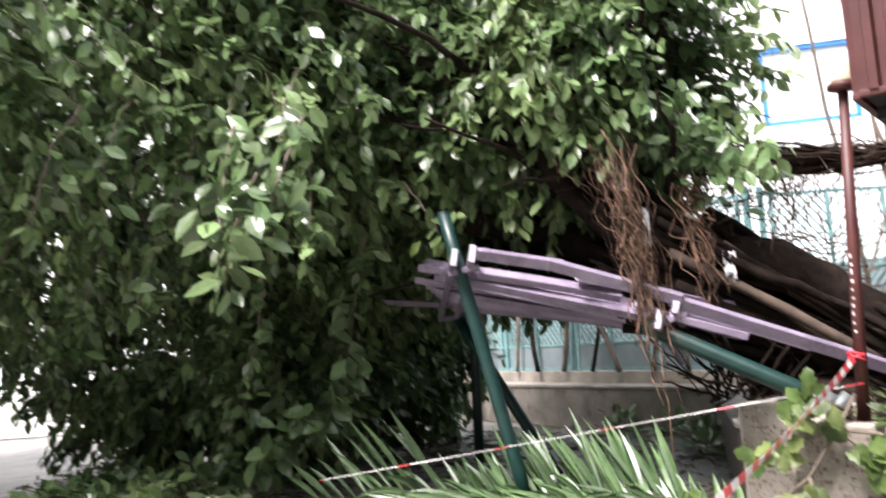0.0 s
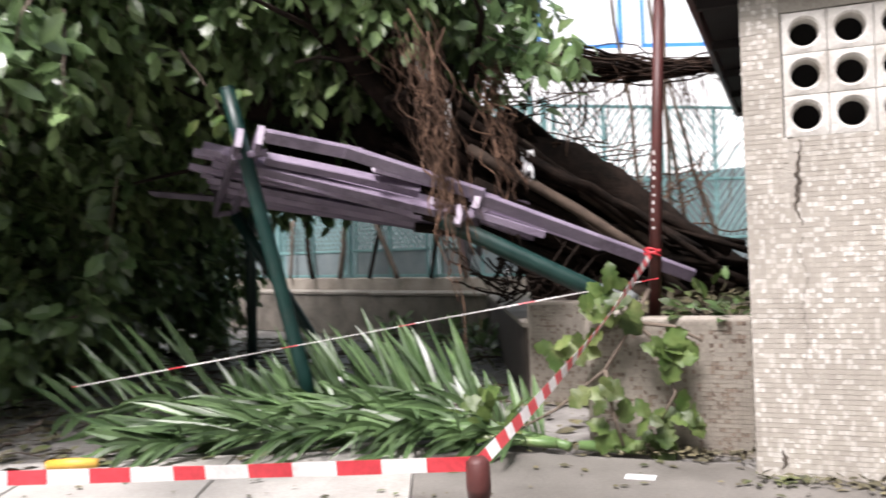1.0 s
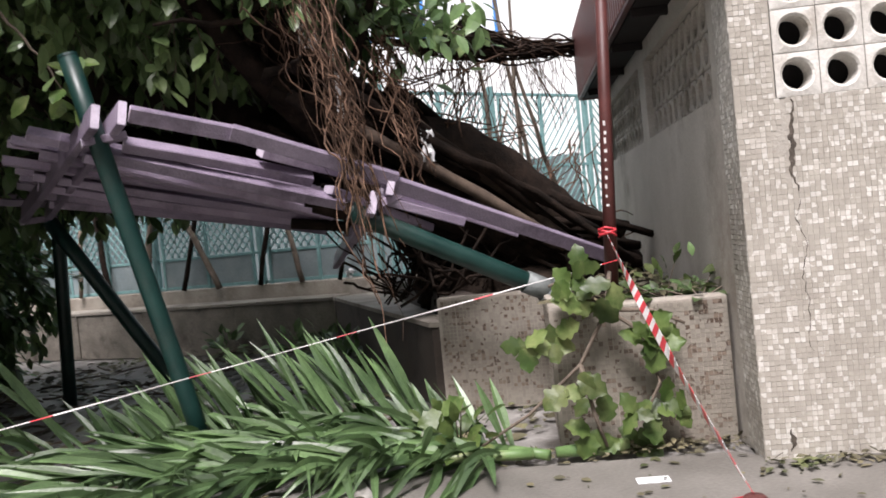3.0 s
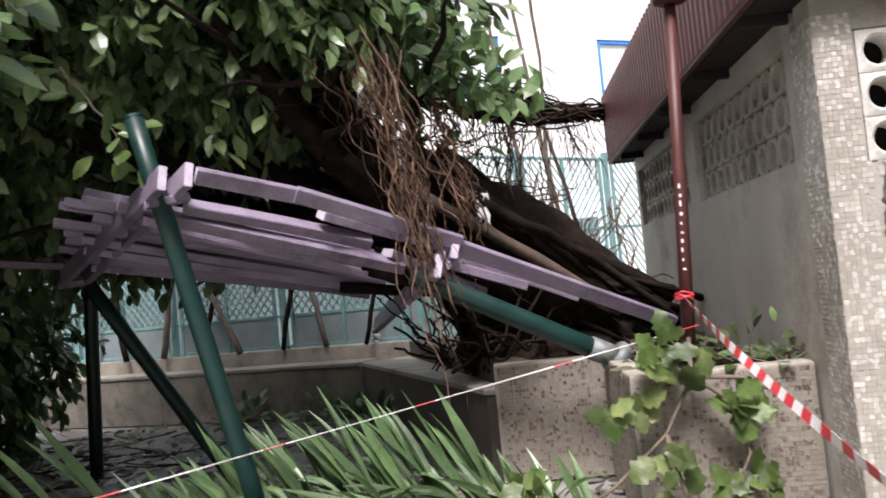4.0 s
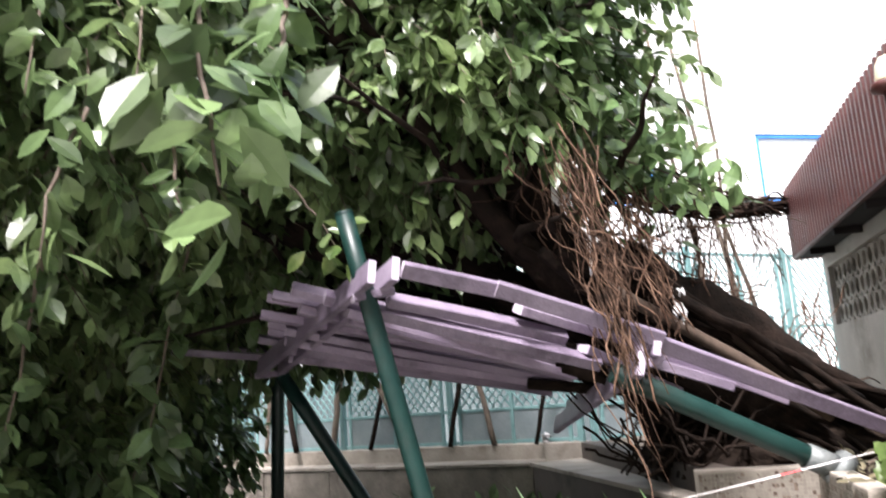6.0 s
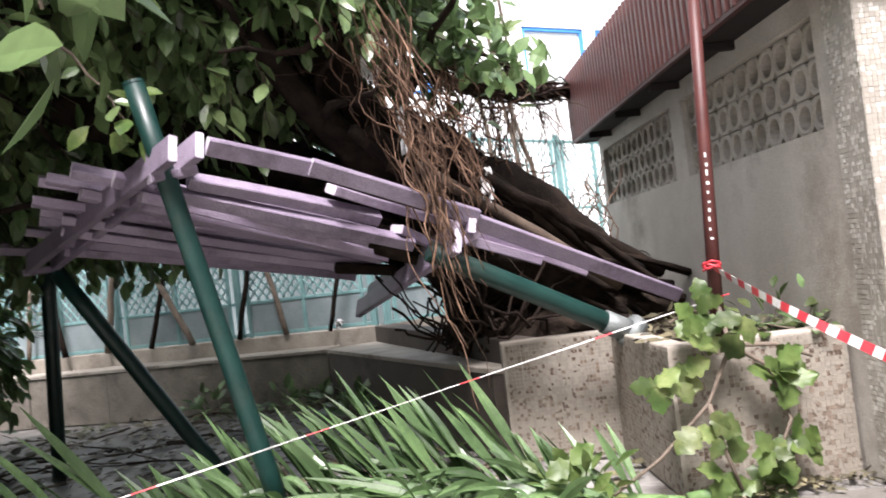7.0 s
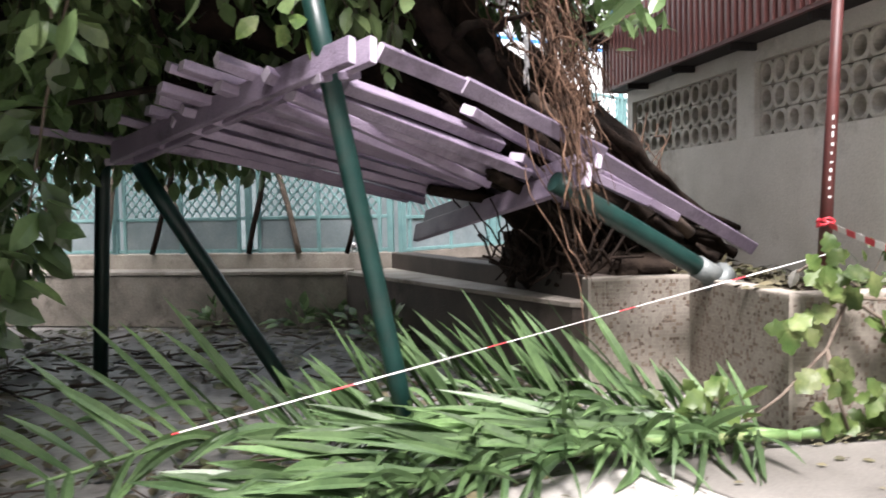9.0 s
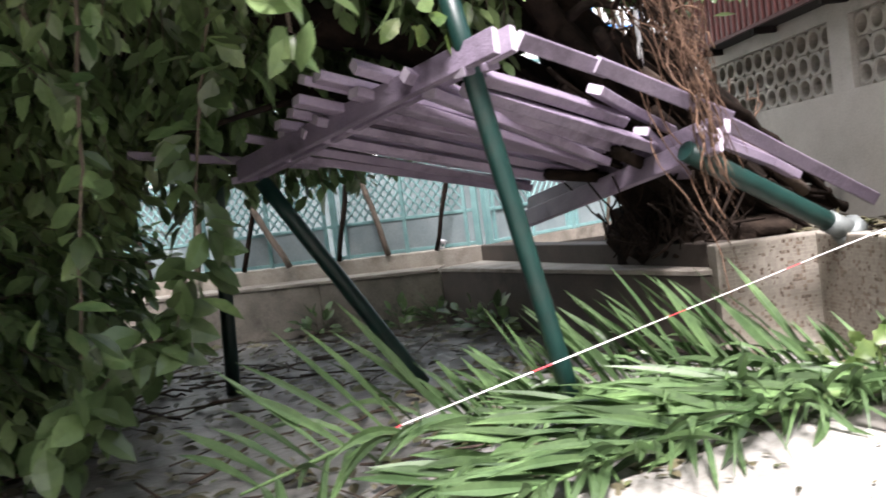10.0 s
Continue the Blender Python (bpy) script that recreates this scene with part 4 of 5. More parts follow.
rng = random.Random(515)
for k in range(10):
    x, y = -3.4 + 0.27 * k + rng.uniform(-0.1, 0.1), rng.uniform(5.4, 6.6)
    z = rng.uniform(2.35, 2.9) if x < -0.6 else rng.uniform(2.7, 3.0)
    strand([(x, y + 0.5, z + 1.0), (x - 0.1, y + 0.2, z + 0.6), (x - 0.15, y, z)], 530 + k, 20, (0.14, 0.21), 0.09)
# pale new shoot beside the leaning post
rng = random.Random(12)
for k in range(9):
    vs, fs = [], []
    p = Vector((-0.05, 7.05, 2.42)) + Vector((rng.gauss(0, 0.09), rng.gauss(0, 0.05), rng.gauss(-0.04, 0.12)))
    leaf_mesh(vs, fs, p, Vector((rng.gauss(0, 1), rng.gauss(-0.3, 0.4), rng.gauss(-0.5, 0.6))), Vector((rng.gauss(0, 0.4), -0.8, 0.7)), rng.uniform(0.13, 0.19), 0.10, 0.15, 0.2)
    part("pale_leaf", (vs, fs), M_LEAFY, tree, "pale lime green leaf")

# aerial roots
roots = thing("aerial_roots", (2.0, 6.9, 0.9), "tangle of hanging brown aerial roots from the fallen trunk", "roots")
rng = random.Random(77)
def root_path(a, e, seed, amp):
    """A hanging root that coils and kinks on its way down."""
    pts = wander(a, e, 22, amp, seed)
    return [p + Vector((math.sin(i * 0.9 + seed), math.cos(i * 0.7 + seed * 2), 0)) * 0.022 for i, p in enumerate(pts)]


for (n, top, end, sp, seed) in ((34, (1.40, 6.6, 2.85), (1.52, 6.28, 1.5), 0.08, 300), (18, (1.50, 6.6, 3.0), (1.62, 6.3, 1.3), 0.09, 340), (30, (2.05, 6.85, 2.75), (2.12, 6.62, 1.75), 0.085, 380), (10, (1.3, 7.0, 3.1), (1.6, 6.9, 2.2), 0.25, 420), (7, (1.6, 6.9, 2.4), (1.7, 6.35, 0.85), 0.10, 440)):
    for k in range(n):
        a = Vector(top) + Vector([rng.gauss(0, sp) for _ in range(3)])
        e = Vector(end) + Vector((rng.gauss(0, sp * 0.8), rng.gauss(0, sp * 0.5), rng.gauss(0.1, 0.28)))
        bm = bmesh.new()
        tube(bm, root_path(a, e, seed + k, 0.2), [0.0016 + 0.0062 * rng.random() ** 3] * 22, 5)
        part("root", bm, M_ROOT, roots, smooth=True)
bm = bmesh.new()
for k in range(64):
    a = Vector((rng.uniform(2.1, 2.9), rng.uniform(7.0, 7.5), rng.uniform(2.75, 3.0)))
    e = Vector((rng.uniform(5.6, 6.0), rng.uniform(8.9, 9.2), rng.uniform(3.2, 3.36)))
    tube(bm, wander(a, e, 16, 0.19, k + 500, sag=0.06), [rng.uniform(0.005, 0.014)] * 16, 5)
tagged(part("root_mat", bm, M_ROOT, roots, smooth=True), kind="stuff")
bm = bmesh.new()
for k in range(110):
    t = rng.random()
    a = Vector((2.5, 7.2, 2.88)).lerp(Vector((5.6, 9.05, 3.26)), t) + Vector([rng.gauss(0, 0.08) for _ in range(3)])
    e = a + Vector((rng.gauss(0, 0.2), rng.gauss(0, 0.2), -rng.uniform(0.2, 0.95)))
    tube(bm, wander(a, e, 8, 0.1, k + 700), [0.0045] * 8, 4)
tagged(part("root_fringe", bm, M_ROOT, roots, smooth=True), kind="stuff")
bm = bmesh.new()
for k in range(70):
    t = rng.random()
    a = Vector((2.0, 7.1, 2.5)).lerp(Vector((4.2, 7.2, 1.2)), t) + Vector([rng.gauss(0, 0.12) for _ in range(3)])
    e = a + Vector((rng.uniform(0.2, 1.3), rng.uniform(0.2, 1.2), rng.uniform(-0.2, 0.9)))
    tube(bm, wander(a, e, 8, 0.15, k + 900), [0.007] * 8, 4)
tagged(part("root_spray", bm, M_ROOT, roots, smooth=True), kind="stuff")

# slender bare stems by the fence
for k, (a, b, r) in enumerate((((4.55, 8.9, 0.76), (4.15, 9.0, 5.2), 0.028), ((5.0, 9.1, 0.76), (4.85, 9.0, 5.4), 0.026), ((5.2, 9.0, 0.76), (4.75, 9.3, 5.2), 0.03), ((5.55, 8.9, 0.76), (4.9, 9.2, 3.6), 0.03), ((4.1, 9.0, 0.76), (5.0, 9.3, 2.6), 0.022))):
    bm = bmesh.new()
    tube(bm, wander(a, b, 10, 0.08, k + 40), [r * (1 - 0.4 * i / 9) for i in range(10)], 8, 0.2)
    solo("bare_stem", bm, M_BARK2, "slender bare grey stem rising from the planter", "stem", "bare stems", smooth=True)
rng = random.Random(91)
for k in range(11):
    s = 0.5 + k * 0.62
    a = CT + WD * s + WN * rng.uniform(-0.15, 0.0) + Z * WTOP
    b = a + WD * rng.uniform(-0.5, 0.5) + Z * rng.uniform(0.7, 1.5) + WN * 0.06
    bm = bmesh.new()
    tube(bm, wander(a, b, 8, 0.03, k + 140), [rng.uniform(0.025, 0.045)] * 8, 7, 0.2)
    solo("broken_branch", bm, M_BARK2 if k % 2 else M_BARK, "broken branch leaning on the fence", "branch", "branches on the fence", smooth=True)
# ---- palm fronds on the ground ----
def frond(name_label, pts, count, length, seed, rise, droop):
    """A fallen palm frond: a tapered midrib with two rows of long folded leaflets, the far row standing up."""
    rng = random.Random(seed)
    pts = [Vector(p) for p in pts]
    f = thing("palm_frond", pts[0], name_label, "palm frond", "fallen palm fronds")
    fine = []
    for a, b in zip(pts, pts[1:]):
        fine += [a.lerp(b, k / 8) for k in range(8)]
    fine.append(pts[-1])
    bm = bmesh.new()
    m = len(fine)
    tube(bm, fine, [0.028 * (1 - 0.85 * i / m) + 0.003 for i in range(m)], 8)
    part("midrib", bm, M_PALMS, f, smooth=True)
    for k in range(count):
        t = 0.06 + 0.94 * (k // 2) / (count / 2)
        i = min(int(t * (m - 1)), m - 2)
        base = fine[i].lerp(fine[i + 1], t * (m - 1) - i)
        ax = (fine[i + 1] - fine[i]).normalized()
        sd = Vector((-ax.y, ax.x, 0))
        if sd.y < 0:
            sd = -sd
        L = length * (0.55 + 0.6 * math.sin(math.pi * (0.15 + 0.75 * t))) * rng.uniform(0.8, 1.15) * (1.08 - 0.38 * t)
        if k % 2 and t < 0.2:
            L *= 0.55
        if k % 2:
            d = ax * rng.uniform(0.4, 0.75) + sd * rng.uniform(0.0, 0.3) + Z * rng.uniform(rise * 0.65, rise * 1.15)
            L *= 1.3
            bend = rng.choice((rng.uniform(0.02, 0.22), rng.uniform(0.02, 0.22), rng.uniform(0.4, 0.8)))
        else:
            d = ax * rng.uniform(-0.1, 1.0) - sd * rng.uniform(0.25, 0.95) + Z * rng.uniform(0.05, droop * 1.3)
            bend = rng.uniform(0.15, 0.75)
        d.normalize()
        s = d.cross(Vector((rng.gauss(0, 0.4), rng.gauss(-0.8, 0.4), 0.7))).normalized()
        n = s.cross(d)
        w = rng.uniform(0.038, 0.068)
        vs, fs = [], []
        segs = 6
        for j in range(segs + 1):
            q = j / segs
            c = base + d * (L * q) - Z * (bend * L * q * q)
            c.z = max(c.z, 0.03 + 0.01 * rng.random())
            ww = w * (0.35 + 1.3 * q if q < 0.5 else 1.0 * (1 - ((q - 0.5) / 0.5) ** 1.6) + 0.02)
            vs += [c - s * ww / 2 + n * ww * 0.22, c, c + s * ww / 2 + n * ww * 0.22]
        for j in range(segs):
            a = j * 3
            fs += [(a, a + 1, a + 4, a + 3), (a + 1, a + 2, a + 5, a + 4)]
        part("leaflet", (vs, fs), M_PALM, f)
    return f


FR = "green fallen palm frond with long narrow leaflets"
frond(FR, [(1.92, 5.14, 0.07), (1.55, 5.95, 0.11), (1.10, 6.48, 0.14), (0.62, 6.92, 0.13), (0.05, 7.25, 0.08)], 150, 0.62, 1, 0.95, 0.5)
frond(FR, [(1.80, 5.35, 0.09), (1.05, 5.95, 0.14), (0.2, 6.35, 0.14), (-0.75, 6.6, 0.10)], 130, 0.62, 2, 0.22, 0.45)
frond(FR, [(0.35, 6.9, 0.08), (-0.2, 7.15, 0.16), (-0.7, 7.3, 0.18), (-1.3, 7.35, 0.12)], 34, 0.66, 3, 0.75, 0.4)
frond(FR, [(-2.35, 7.3, 0.08), (-3.1, 7.4, 0.14), (-3.8, 7.3, 0.12), (-4.3, 7.2, 0.08)], 60, 0.6, 7, 0.35, 0.4)
frond(FR, [(1.86, 5.2, 0.08), (1.1, 5.62, 0.13), (0.2, 5.95, 0.14), (-0.7, 6.2, 0.10)], 120, 0.6, 5, 0.2, 0.5)
frond(FR, [(1.75, 5.55, 0.10), (1.32, 6.15, 0.14), (0.85, 6.6, 0.14), (0.3, 6.95, 0.10)], 90, 0.6, 6, 1.0, 0.4)
bm = bmesh.new()
tube(bm, [(2.0, 5.18, 0.06), (2.2, 5.06, 0.06), (2.34, 4.98, 0.055)], [0.03, 0.042, 0.045], 12)
solo("cut_stalk", bm, M_PALMS, "cut green palm stalk lying on the pavement", "stalk", smooth=True)

# ---- big-leaved branch over the planter ----
branch = thing("leafy_branch", P(0.3, -0.75, 0.9), "hanging branch with large pale lobed leaves over the planter", "branch")
stem_paths = [[P(0.62, -0.62, 0.98), P(0.36, -0.68, 0.80), P(0.30, -0.85, 0.52), P(0.26, -1.15, 0.28), P(0.22, -1.45, 0.12)],
              [P(0.36, -0.68, 0.80), P(0.3, -0.52, 0.68), P(0.28, -0.44, 0.40), P(0.26, -0.55, 0.2)],
              [P(0.36, -0.68, 0.80), P(0.34, -0.45, 0.78), P(0.30, -0.28, 0.7)],
              [P(0.5, -0.66, 0.9), P(0.42, -0.85, 1.0), P(0.38, -0.98, 0.95)],
              [P(0.30, -0.85, 0.52), P(0.26, -0.8, 0.25), P(0.25, -0.75, 0.08)]]
rng = random.Random(14)


def lobed_leaf(at, d, nrm, size):
    """A broad thin leaf with a wavy edge, folded a little along its midrib, on a short stalk."""
    d = d.normalized()
    s = d.cross(nrm).normalized()
    n = s.cross(d)
    vs, fs = [], []
    rows = 9
    seed = rng.uniform(0, 50)
    curl, fold, wide = rng.uniform(-0.1, 0.35), rng.uniform(-0.1, 0.25), rng.uniform(0.62, 0.85)
    for j in range(rows + 1):
        t = j / rows
        w = size * wide / 2 * math.sin(math.pi * min(1.0, 0.06 + t * 0.97)) ** 0.7
        c = at + d * (size * t) - n * (curl * t * t * size)
        for x in (-1.0, -0.5, 0.0, 0.5, 1.0):
            edge = 1 + 0.22 * math.sin(t * 19 + x * 2 + seed) * abs(x)
            wave = 0.10 * size * noise.noise(Vector((t * 3.5, x * 1.7, seed))) * abs(x)
            vs.append(c + s * (x * w * edge) + n * (fold * abs(x) * w + wave))
    for j in range(rows):
        for k in range(4):
            q = j * 5 + k
            fs.append((q, q + 1, q + 6, q + 5))
    return part("leaf", (vs, fs), M_LEAFY, branch, smooth=True)


for k, sp in enumerate(stem_paths):
    bm = bmesh.new()
    tube(bm, sp, [0.014 * (1 - 0.6 * i / len(sp)) for i in range(len(sp))], 7)
    part("stem", bm, M_BARK2, branch, smooth=True)
for (v, z, cnt, sp) in ((-0.9, 0.98, 3, 0.07), (-1.0, 0.62, 3, 0.08), (-0.86, 0.44, 3, 0.08), (-0.47, 0.30, 4, 0.10), (-0.36, 0.66, 4, 0.10), (-0.62, 0.12, 3, 0.10), (-0.82, 0.10, 2, 0.08), (-0.66, 0.93, 3, 0.1), (-1.42, 0.18, 4, 0.1)):
    for k in range(cnt + 1):
        hub = P(0.30 + rng.uniform(-0.10, 0.06), v + rng.gauss(0, sp), max(0.10, z + rng.gauss(0, sp)))
        turn = rng.uniform(0, 6.28)
        for q in range(rng.choice((1, 2, 3))):
            an = turn + q * 1.9 + rng.uniform(-0.3, 0.3)
            d = V * math.cos(an) + Z * (math.sin(an) - 0.25) - U * rng.uniform(0.0, 0.5)
            lobed_leaf(hub, d, -U * 0.9 + Z * 0.5 + Vector([rng.gauss(0, 0.35) for _ in range(3)]), rng.uniform(0.10, 0.17))

# low greenery in the planter
def tuft(at, n, size, label, seed, flat=0.5, material=None, group=""):
    rng = random.Random(seed)
    t = thing("shrub", at, label, "plant", group)
    vs, fs = [], []
    at = Vector(at)
    bm = bmesh.new()
    for k in range(n):
        d = Vector((rng.gauss(0, 1), rng.gauss(0, 1), rng.uniform(0.1, 1.2) * flat * 2))
        p = at + d.normalized() * rng.uniform(0.05, 0.3)
        if k % 5 == 0:
            tube(bm, [at, p], [0.006, 0.003], 4)
        L = rng.uniform(*size)
        leaf_mesh(vs, fs, p, d, Vector((rng.gauss(0, 0.5), rng.gauss(-0.3, 0.5), 1)), L, L * 0.5, 0.15, 0.3)
    tagged(part("stem", bm, M_BARK2, t), kind="stuff")
    tagged(part("leaves", (vs, fs), material or M_LEAF, t), kind="stuff")


tuft(P(0.75, -0.3, 0.78), 40, (0.08, 0.14), "low green shoots on the planter soil", 3, 0.4, M_LEAFY)
tuft(P(0.62, -0.12, 0.78), 30, (0.08, 0.13), "low green shoots on the planter soil", 4, 0.4, M_LEAF)
tuft((4.9, 8.5, 0.9), 110, (0.12, 0.2), "bright green bush beside the fence", 5, 0.9, M_LEAFY)
tuft((1.62, 5.55, 0.06), 30, (0.10, 0.16), "pale leafy sprig on the ground", 6, 0.6, M_LEAFY)
for k, (x, y) in enumerate(((3.0, 10.6), (2.75, 10.95), (2.2, 11.75), (2.85, 9.9), (2.75, 9.45))):
    tuft((x, y, 0.05), 34, (0.12, 0.2), "broken leafy twigs against the bench wall", 20 + k, 0.7, None, "twigs by the wall")

# ---- barrier tape ----
def tape(label, pts, width, band, seed, tw=0.6, every=2, thick=0.0006, name="barrier_tape"):
    """A strip of warning film, red and white by turns, twisting along its way."""
    pts = [Vector(p) for p in pts]
    t = thing(name, pts[0], label, "tape")
    seg = []
    L = 0.0
    for a, b in zip(pts, pts[1:]):
        n = max(2, int((b - a).length / (band / 4)))
        for k in range(n):
            seg.append((a.lerp(b, k / n), L + (b - a).length * k / n))
        L += (b - a).length
    seg.append((pts[-1], L))
    strips = {}
    for (p, s), (q, e) in zip(seg, seg[1:]):
        strips.setdefault(int(s / band), []).append((p, q, s, e))
    for key, items in strips.items():
        vs, fs = [], []
        for (p, q, s, e) in items:
            sd, up = frame_of(q - p)
            o = len(vs)
            for c, x in ((p, s), (q, e)):
                a = tw * math.sin(x * 1.9 + seed) + 0.25 * noise.noise(Vector((x * 2, seed, 0)))
                w = (up * math.cos(a) + sd * math.sin(a)) * width / 2
                th = (sd * math.cos(a) - up * math.sin(a)) * thick
                vs += [c - w - th, c + w - th, c + w + th, c - w + th]
            fs += [(o, o + 1, o + 5, o + 4), (o + 1, o + 2, o + 6, o + 5), (o + 2, o + 3, o + 7, o + 6), (o + 3, o, o + 4, o + 7)]
        part("red_band" if key % every == 0 else "white_band", (vs, fs), M_RED if key % every == 0 else M_TAPEW, t)
    return t


def sagline(a, b, n, sag):
    a, b = Vector(a), Vector(b)
    return [a.lerp(b, k / n) - Z * (sag * 4 * (k / n) * (1 - k / n)) for k in range(n + 1)]


KNOT = (2.56, 5.23, 1.20)
tape("thin red and white barrier tape stretched over the fronds", sagline((2.57, 5.16, 1.05), (-1.05, 6.43, 0.48), 14, 0.0), 0.006, 0.11, 1, 1.3, 7, 0.0015)
tape("red and white barrier tape sagging from the brown post", sagline(KNOT, (0.66, 2.8, 0.70), 12, 0.05), 0.040, 0.085, 2, 0.45)
tape("red and white barrier tape stretched along the pavement", sagline((0.64, 2.82, 0.69), (-3.9, 4.55, 0.65), 12, 0.015), 0.045, 0.13, 4, 0.15)
bm = bmesh.new()
rng = random.Random(6)
for k in range(4):
    c = [Vector(KNOT) + Vector((0.05 * math.cos(a + k) + 0.03, 0.05 * math.sin(a + k) + 0.03, 0.012 * math.sin(2 * a) + 0.01 * k)) for a in np.linspace(0, 6.2, 9).tolist()]
    tube(bm, c, 0.007, 5)
solo("tape_knot", bm, M_RED, "red tape knotted round the brown post", "tape", smooth=True)
for k, at in enumerate(((0.65, 2.80), (-3.95, 4.57))):
    st = thing("barrier_stake", (*at, 0.02), "short dark red post holding the barrier tape", "post", "tape posts")
    bm = bmesh.new()
    tube(bm, [(*at, 0.02), (*at, 0.60), (*at, 0.66)], [0.030, 0.030, 0.028], 14)
    part("shaft", bm, M_BROWN, st, smooth=True)
    bm = bmesh.new()
    tube(bm, [(*at, 0.60), (*at, 0.63), (*at, 0.70), (*at, 0.715)], [0.034, 0.037, 0.035, 0.02], 14)
    part("collar", bm, M_BROWN, st, "", True)
    bm = bmesh.new()
    tube(bm, [(*at, 0.02), (*at, 0.05), (*at, 0.06)], [0.11, 0.10, 0.04], 16)
    part("foot", bm, M_BLACK, st, smooth=True)

# ---- scraps and litter ----
def scrap(at, size, seed, label, name="plastic_scrap", material=None):
    rng = random.Random(seed)
    bm = bmesh.new()
    n = 7
    g = [[bm.verts.new(Vector(at) + Vector(((i / n - 0.5) * size[0], (noise.noise(Vector((i * 0.9, j * 0.8, seed)))) * size[0] * 0.5, (j / n - 0.5) * size[1] + 0.3 * size[1] * noise.noise(Vector((i * 0.5, seed, j * 0.5)))))) for i in range(n + 1)] for j in range(n + 1)]
    for j in range(n):
        for i in range(n):
            if rng.random() > 0.12:
                bm.faces.new((g[j][i], g[j][i + 1], g[j + 1][i + 1], g[j + 1][i]))
    bmesh.ops.delete(bm, geom=[v for v in bm.verts if not v.link_faces], context="VERTS")
    ob = solo(name, bm, material or M_PLASTIC, label, "scrap", smooth=True)
    md = ob.modifiers.new("film", "SOLIDIFY")
    md.thickness = 0.002


scrap((2.36, 6.8, 1.93), (0.10, 0.22), 2, "torn white plastic caught on the trunk")
scrap((1.56, 6.9, 2.72), (0.14, 0.16), 5, "torn white plastic caught in the roots")
scrap((1.72, 6.85, 2.3), (0.05, 0.3), 8, "torn white plastic strip among the roots")
scrap((0.78, 6.78, 0.30), (0.12, 0.07), 11, "crumpled white plastic lying in the fronds")
scrap((3.62, 10.98, 0.87), (0.16, 0.10), 13, "white plastic bag on the low wall")
bm = bmesh.new()
box(bm, (1.98, 4.55, 0.026), Vector((0.13, -0.09, 0)), Vector((0.05, 0.07, 0)), Z * 0.004)
solo("paper_scrap", bm, M_PLASTIC, "wet white paper scrap on the pavement", "paper")
bm = bmesh.new()
tube(bm, [(-1.15, 6.05, 0.07), (-1.0, 6.0, 0.075), (-0.85, 5.97, 0.07)], [0.03, 0.035, 0.028], 10)
solo("drink_carton", bm, M_YELLOW, "crushed amber plastic container lying by the fronds", "litter", smooth=True)

rng = random.Random(404)
vs, fs = [], []
for k in range(3600):
    x, y = rng.uniform(-5.5, 2.9), rng.uniform(5.6, 13.0)
    if y < 5.8 + max(0, -x) * 0.25 and rng.random() < 0.85:
        continue
    L = rng.uniform(0.05, 0.17)
    leaf_mesh(vs, fs, Vector((x, y, 0.012 + rng.random() * 0.03)), Vector((rng.gauss(0, 1), rng.gauss(0, 1), rng.uniform(-0.05, 0.25))), Vector((rng.gauss(0, 0.3), rng.gauss(0, 0.3), 1)), L, L * 0.5, 0.15, 0.15)
solo("leaf_litter", (vs, fs), M_LITTER, "scattered dead and torn leaves on the ground", "leaves", kind="stuff")
vs, fs = [], []
for k in range(500):
    u, v = rng.uniform(0.7, 4.0), rng.uniform(-0.95, -0.05)
    L = rng.uniform(0.05, 0.14)
    leaf_mesh(vs, fs, P(u, v, 0.765 + rng.random() * 0.06), Vector((rng.gauss(0, 1), rng.gauss(0, 1), rng.uniform(-0.05, 0.5))), Vector((rng.gauss(0, 0.4), rng.gauss(0, 0.4), 1)), L, L * 0.5, 0.15, 0.15)
solo("planter_litter", (vs, fs), M_LITTER, "dead leaves and rubbish on the planter soil", "leaves", kind="stuff")
bm = bmesh.new()
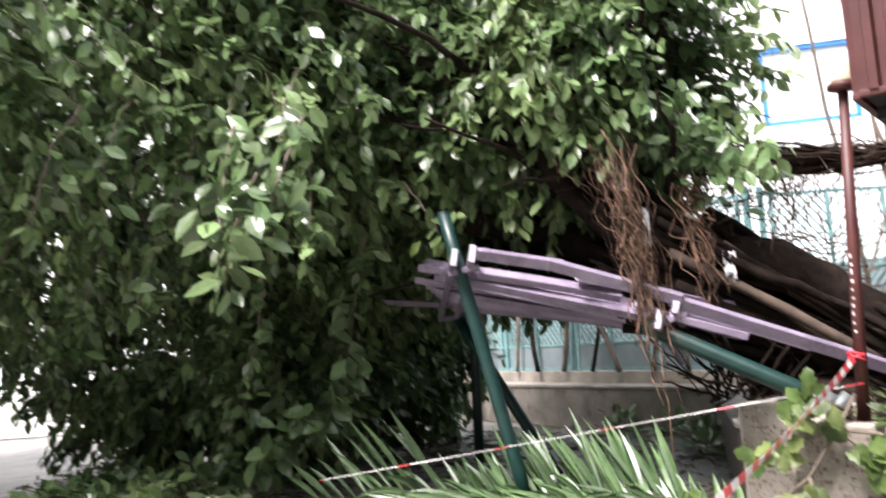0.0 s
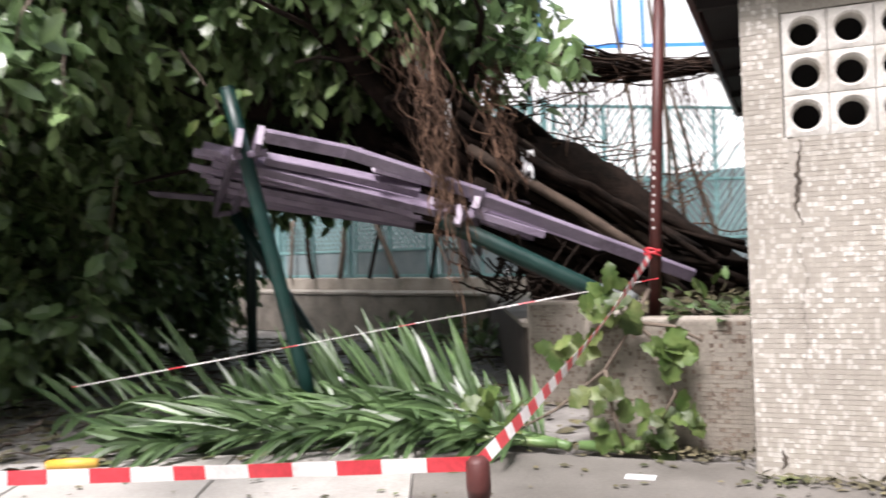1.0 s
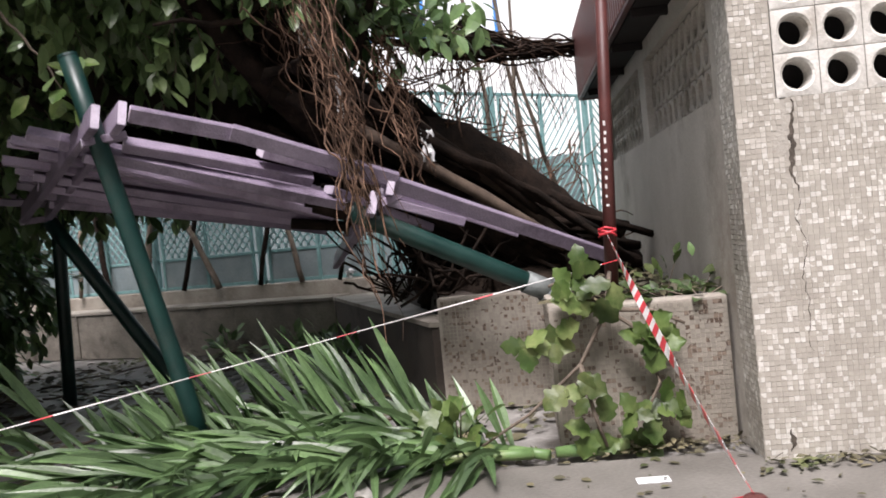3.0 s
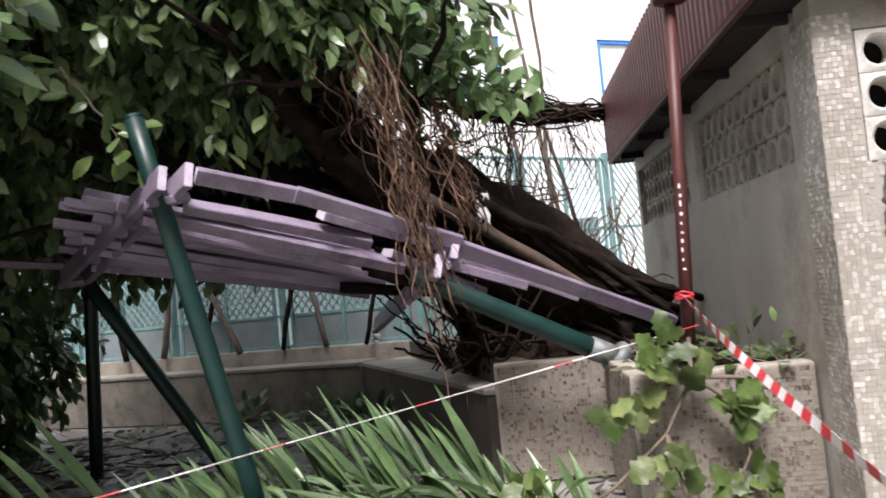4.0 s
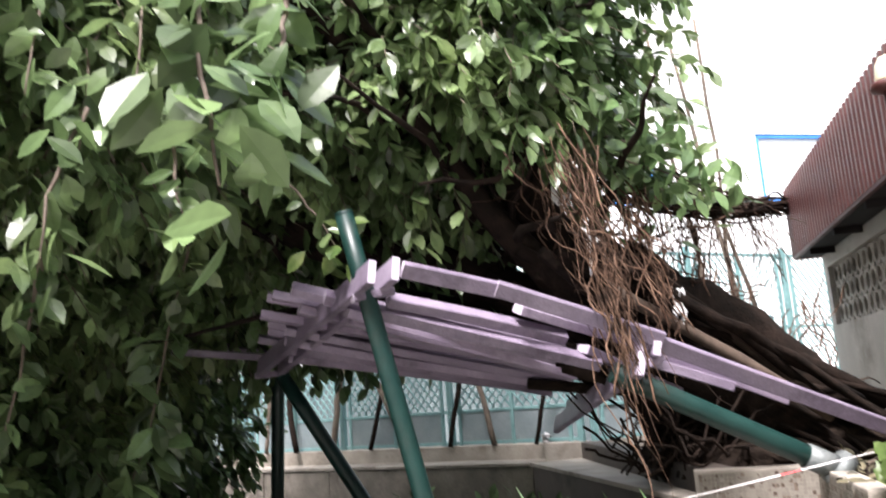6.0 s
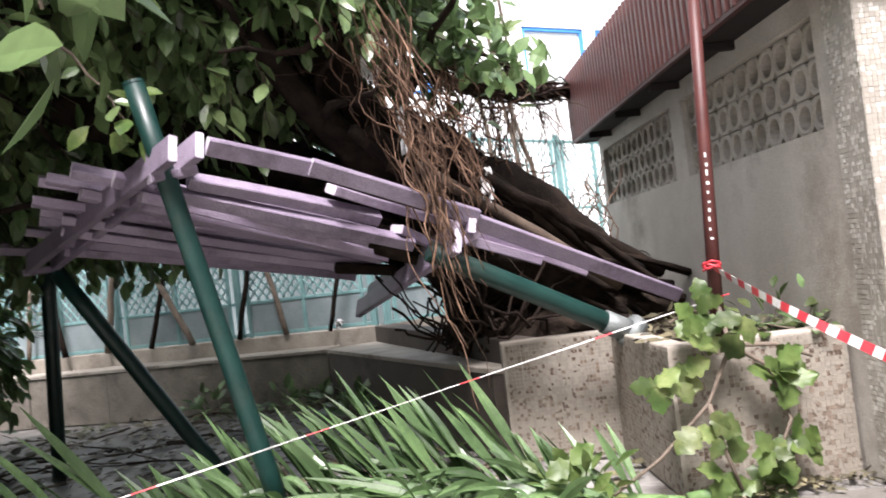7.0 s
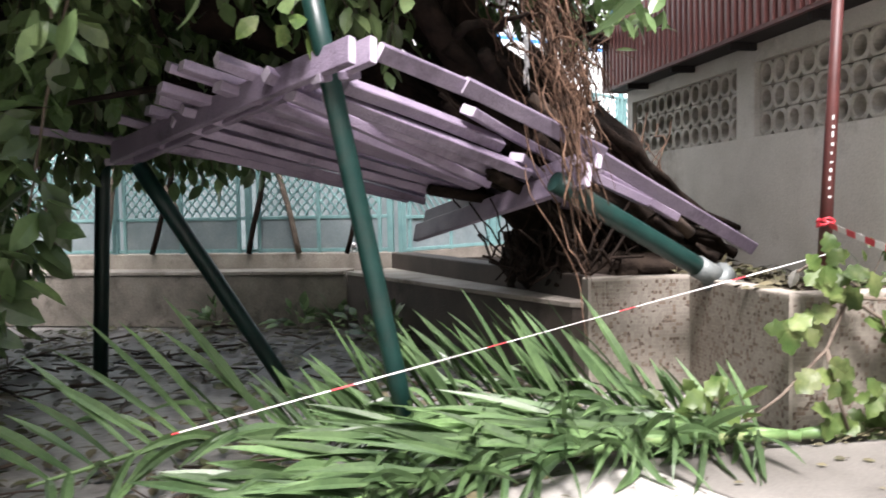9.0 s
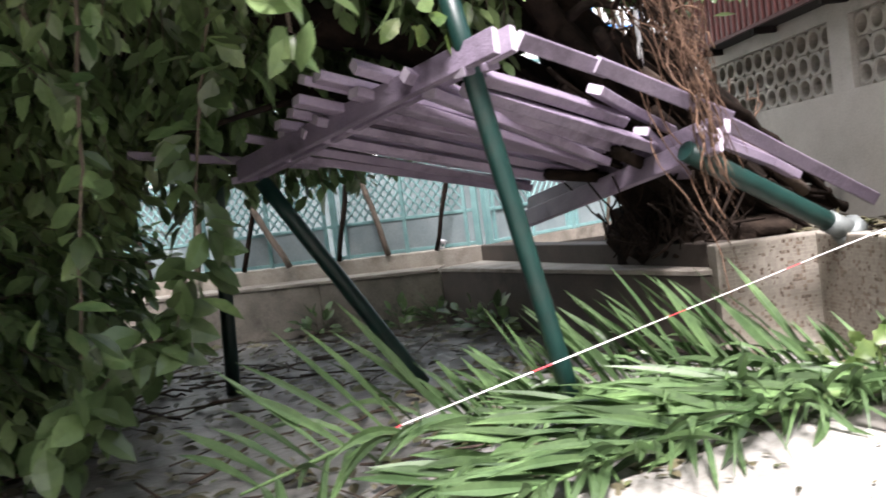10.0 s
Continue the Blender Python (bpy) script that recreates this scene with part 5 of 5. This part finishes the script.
for k in range(160):
    x, y = rng.uniform(-3.5, 2.5), rng.uniform(6.6, 12.5)
    a = Vector((x, y, 0.02))
    an = rng.uniform(0, 6.28)
    b = a + Vector((math.cos(an), math.sin(an), rng.uniform(-0.01, 0.12))) * rng.uniform(0.2, 0.9)
    tube(bm, wander(a, b, 5, 0.05, k + 1000), [rng.uniform(0.004, 0.012)] * 5, 4)
solo("fallen_twigs", bm, M_TWIG, "dead twigs scattered over the ground", "twigs", kind="stuff")
vs, fs = [], []
for k in range(420):
    x, y = rng.uniform(-4, 3.2), rng.uniform(3.4, 6.4)
    L = rng.uniform(0.02, 0.07)
    leaf_mesh(vs, fs, Vector((x, y, 0.03 + rng.random() * 0.01)), Vector((rng.gauss(0, 1), rng.gauss(0, 1), 0.05)), Vector((rng.gauss(0, 0.2), rng.gauss(0, 0.2), 1)), L, L * 0.5, 0.15, 0.1)
solo("pavement_litter", (vs, fs), M_LITTER, "small leaves and debris on the pavement", "leaves", kind="stuff")
vs, fs = [], []
edge_rng = random.Random(88)
for k in range(520):
    v = edge_rng.uniform(-1.5, 0.9)
    u = (0.42 if v < -0.02 else -0.01) - abs(edge_rng.gauss(0, 0.09)) - 0.02
    L = edge_rng.uniform(0.02, 0.08)
    leaf_mesh(vs, fs, P(u, v, 0.03 + edge_rng.random() * 0.025), Vector((edge_rng.gauss(0, 1), edge_rng.gauss(0, 1), edge_rng.uniform(-0.1, 0.4))), Vector((edge_rng.gauss(0, 0.4), edge_rng.gauss(0, 0.4), 1)), L, L * 0.45, 0.15, 0.1)
solo("swept_litter", (vs, fs), M_LITTER, "dead leaves and dirt gathered along the wall foot", "leaves", kind="stuff")
# a heap of fallen brush below the crown
brush = thing("brush_heap", (-3, 8.2, 0.0), "heap of fallen leafy branches on the ground", "branches")
vs, fs, tv, tf = [], [], [], []
for k in range(260):
    p = Vector((rng.uniform(-3.9, -2.3), rng.uniform(6.8, 8.6), rng.uniform(0.06, 0.28)))
    twig(vs, fs, tv, tf, p, Vector((rng.gauss(0, 1), rng.gauss(0, 1), rng.uniform(0.1, 0.7))), 0.4, 8, rng)
tagged(part("leaves", (vs, fs), M_LEAF, brush), kind="stuff")
tagged(part("twigwork", (tv, tf), M_BARK2, brush), kind="stuff")
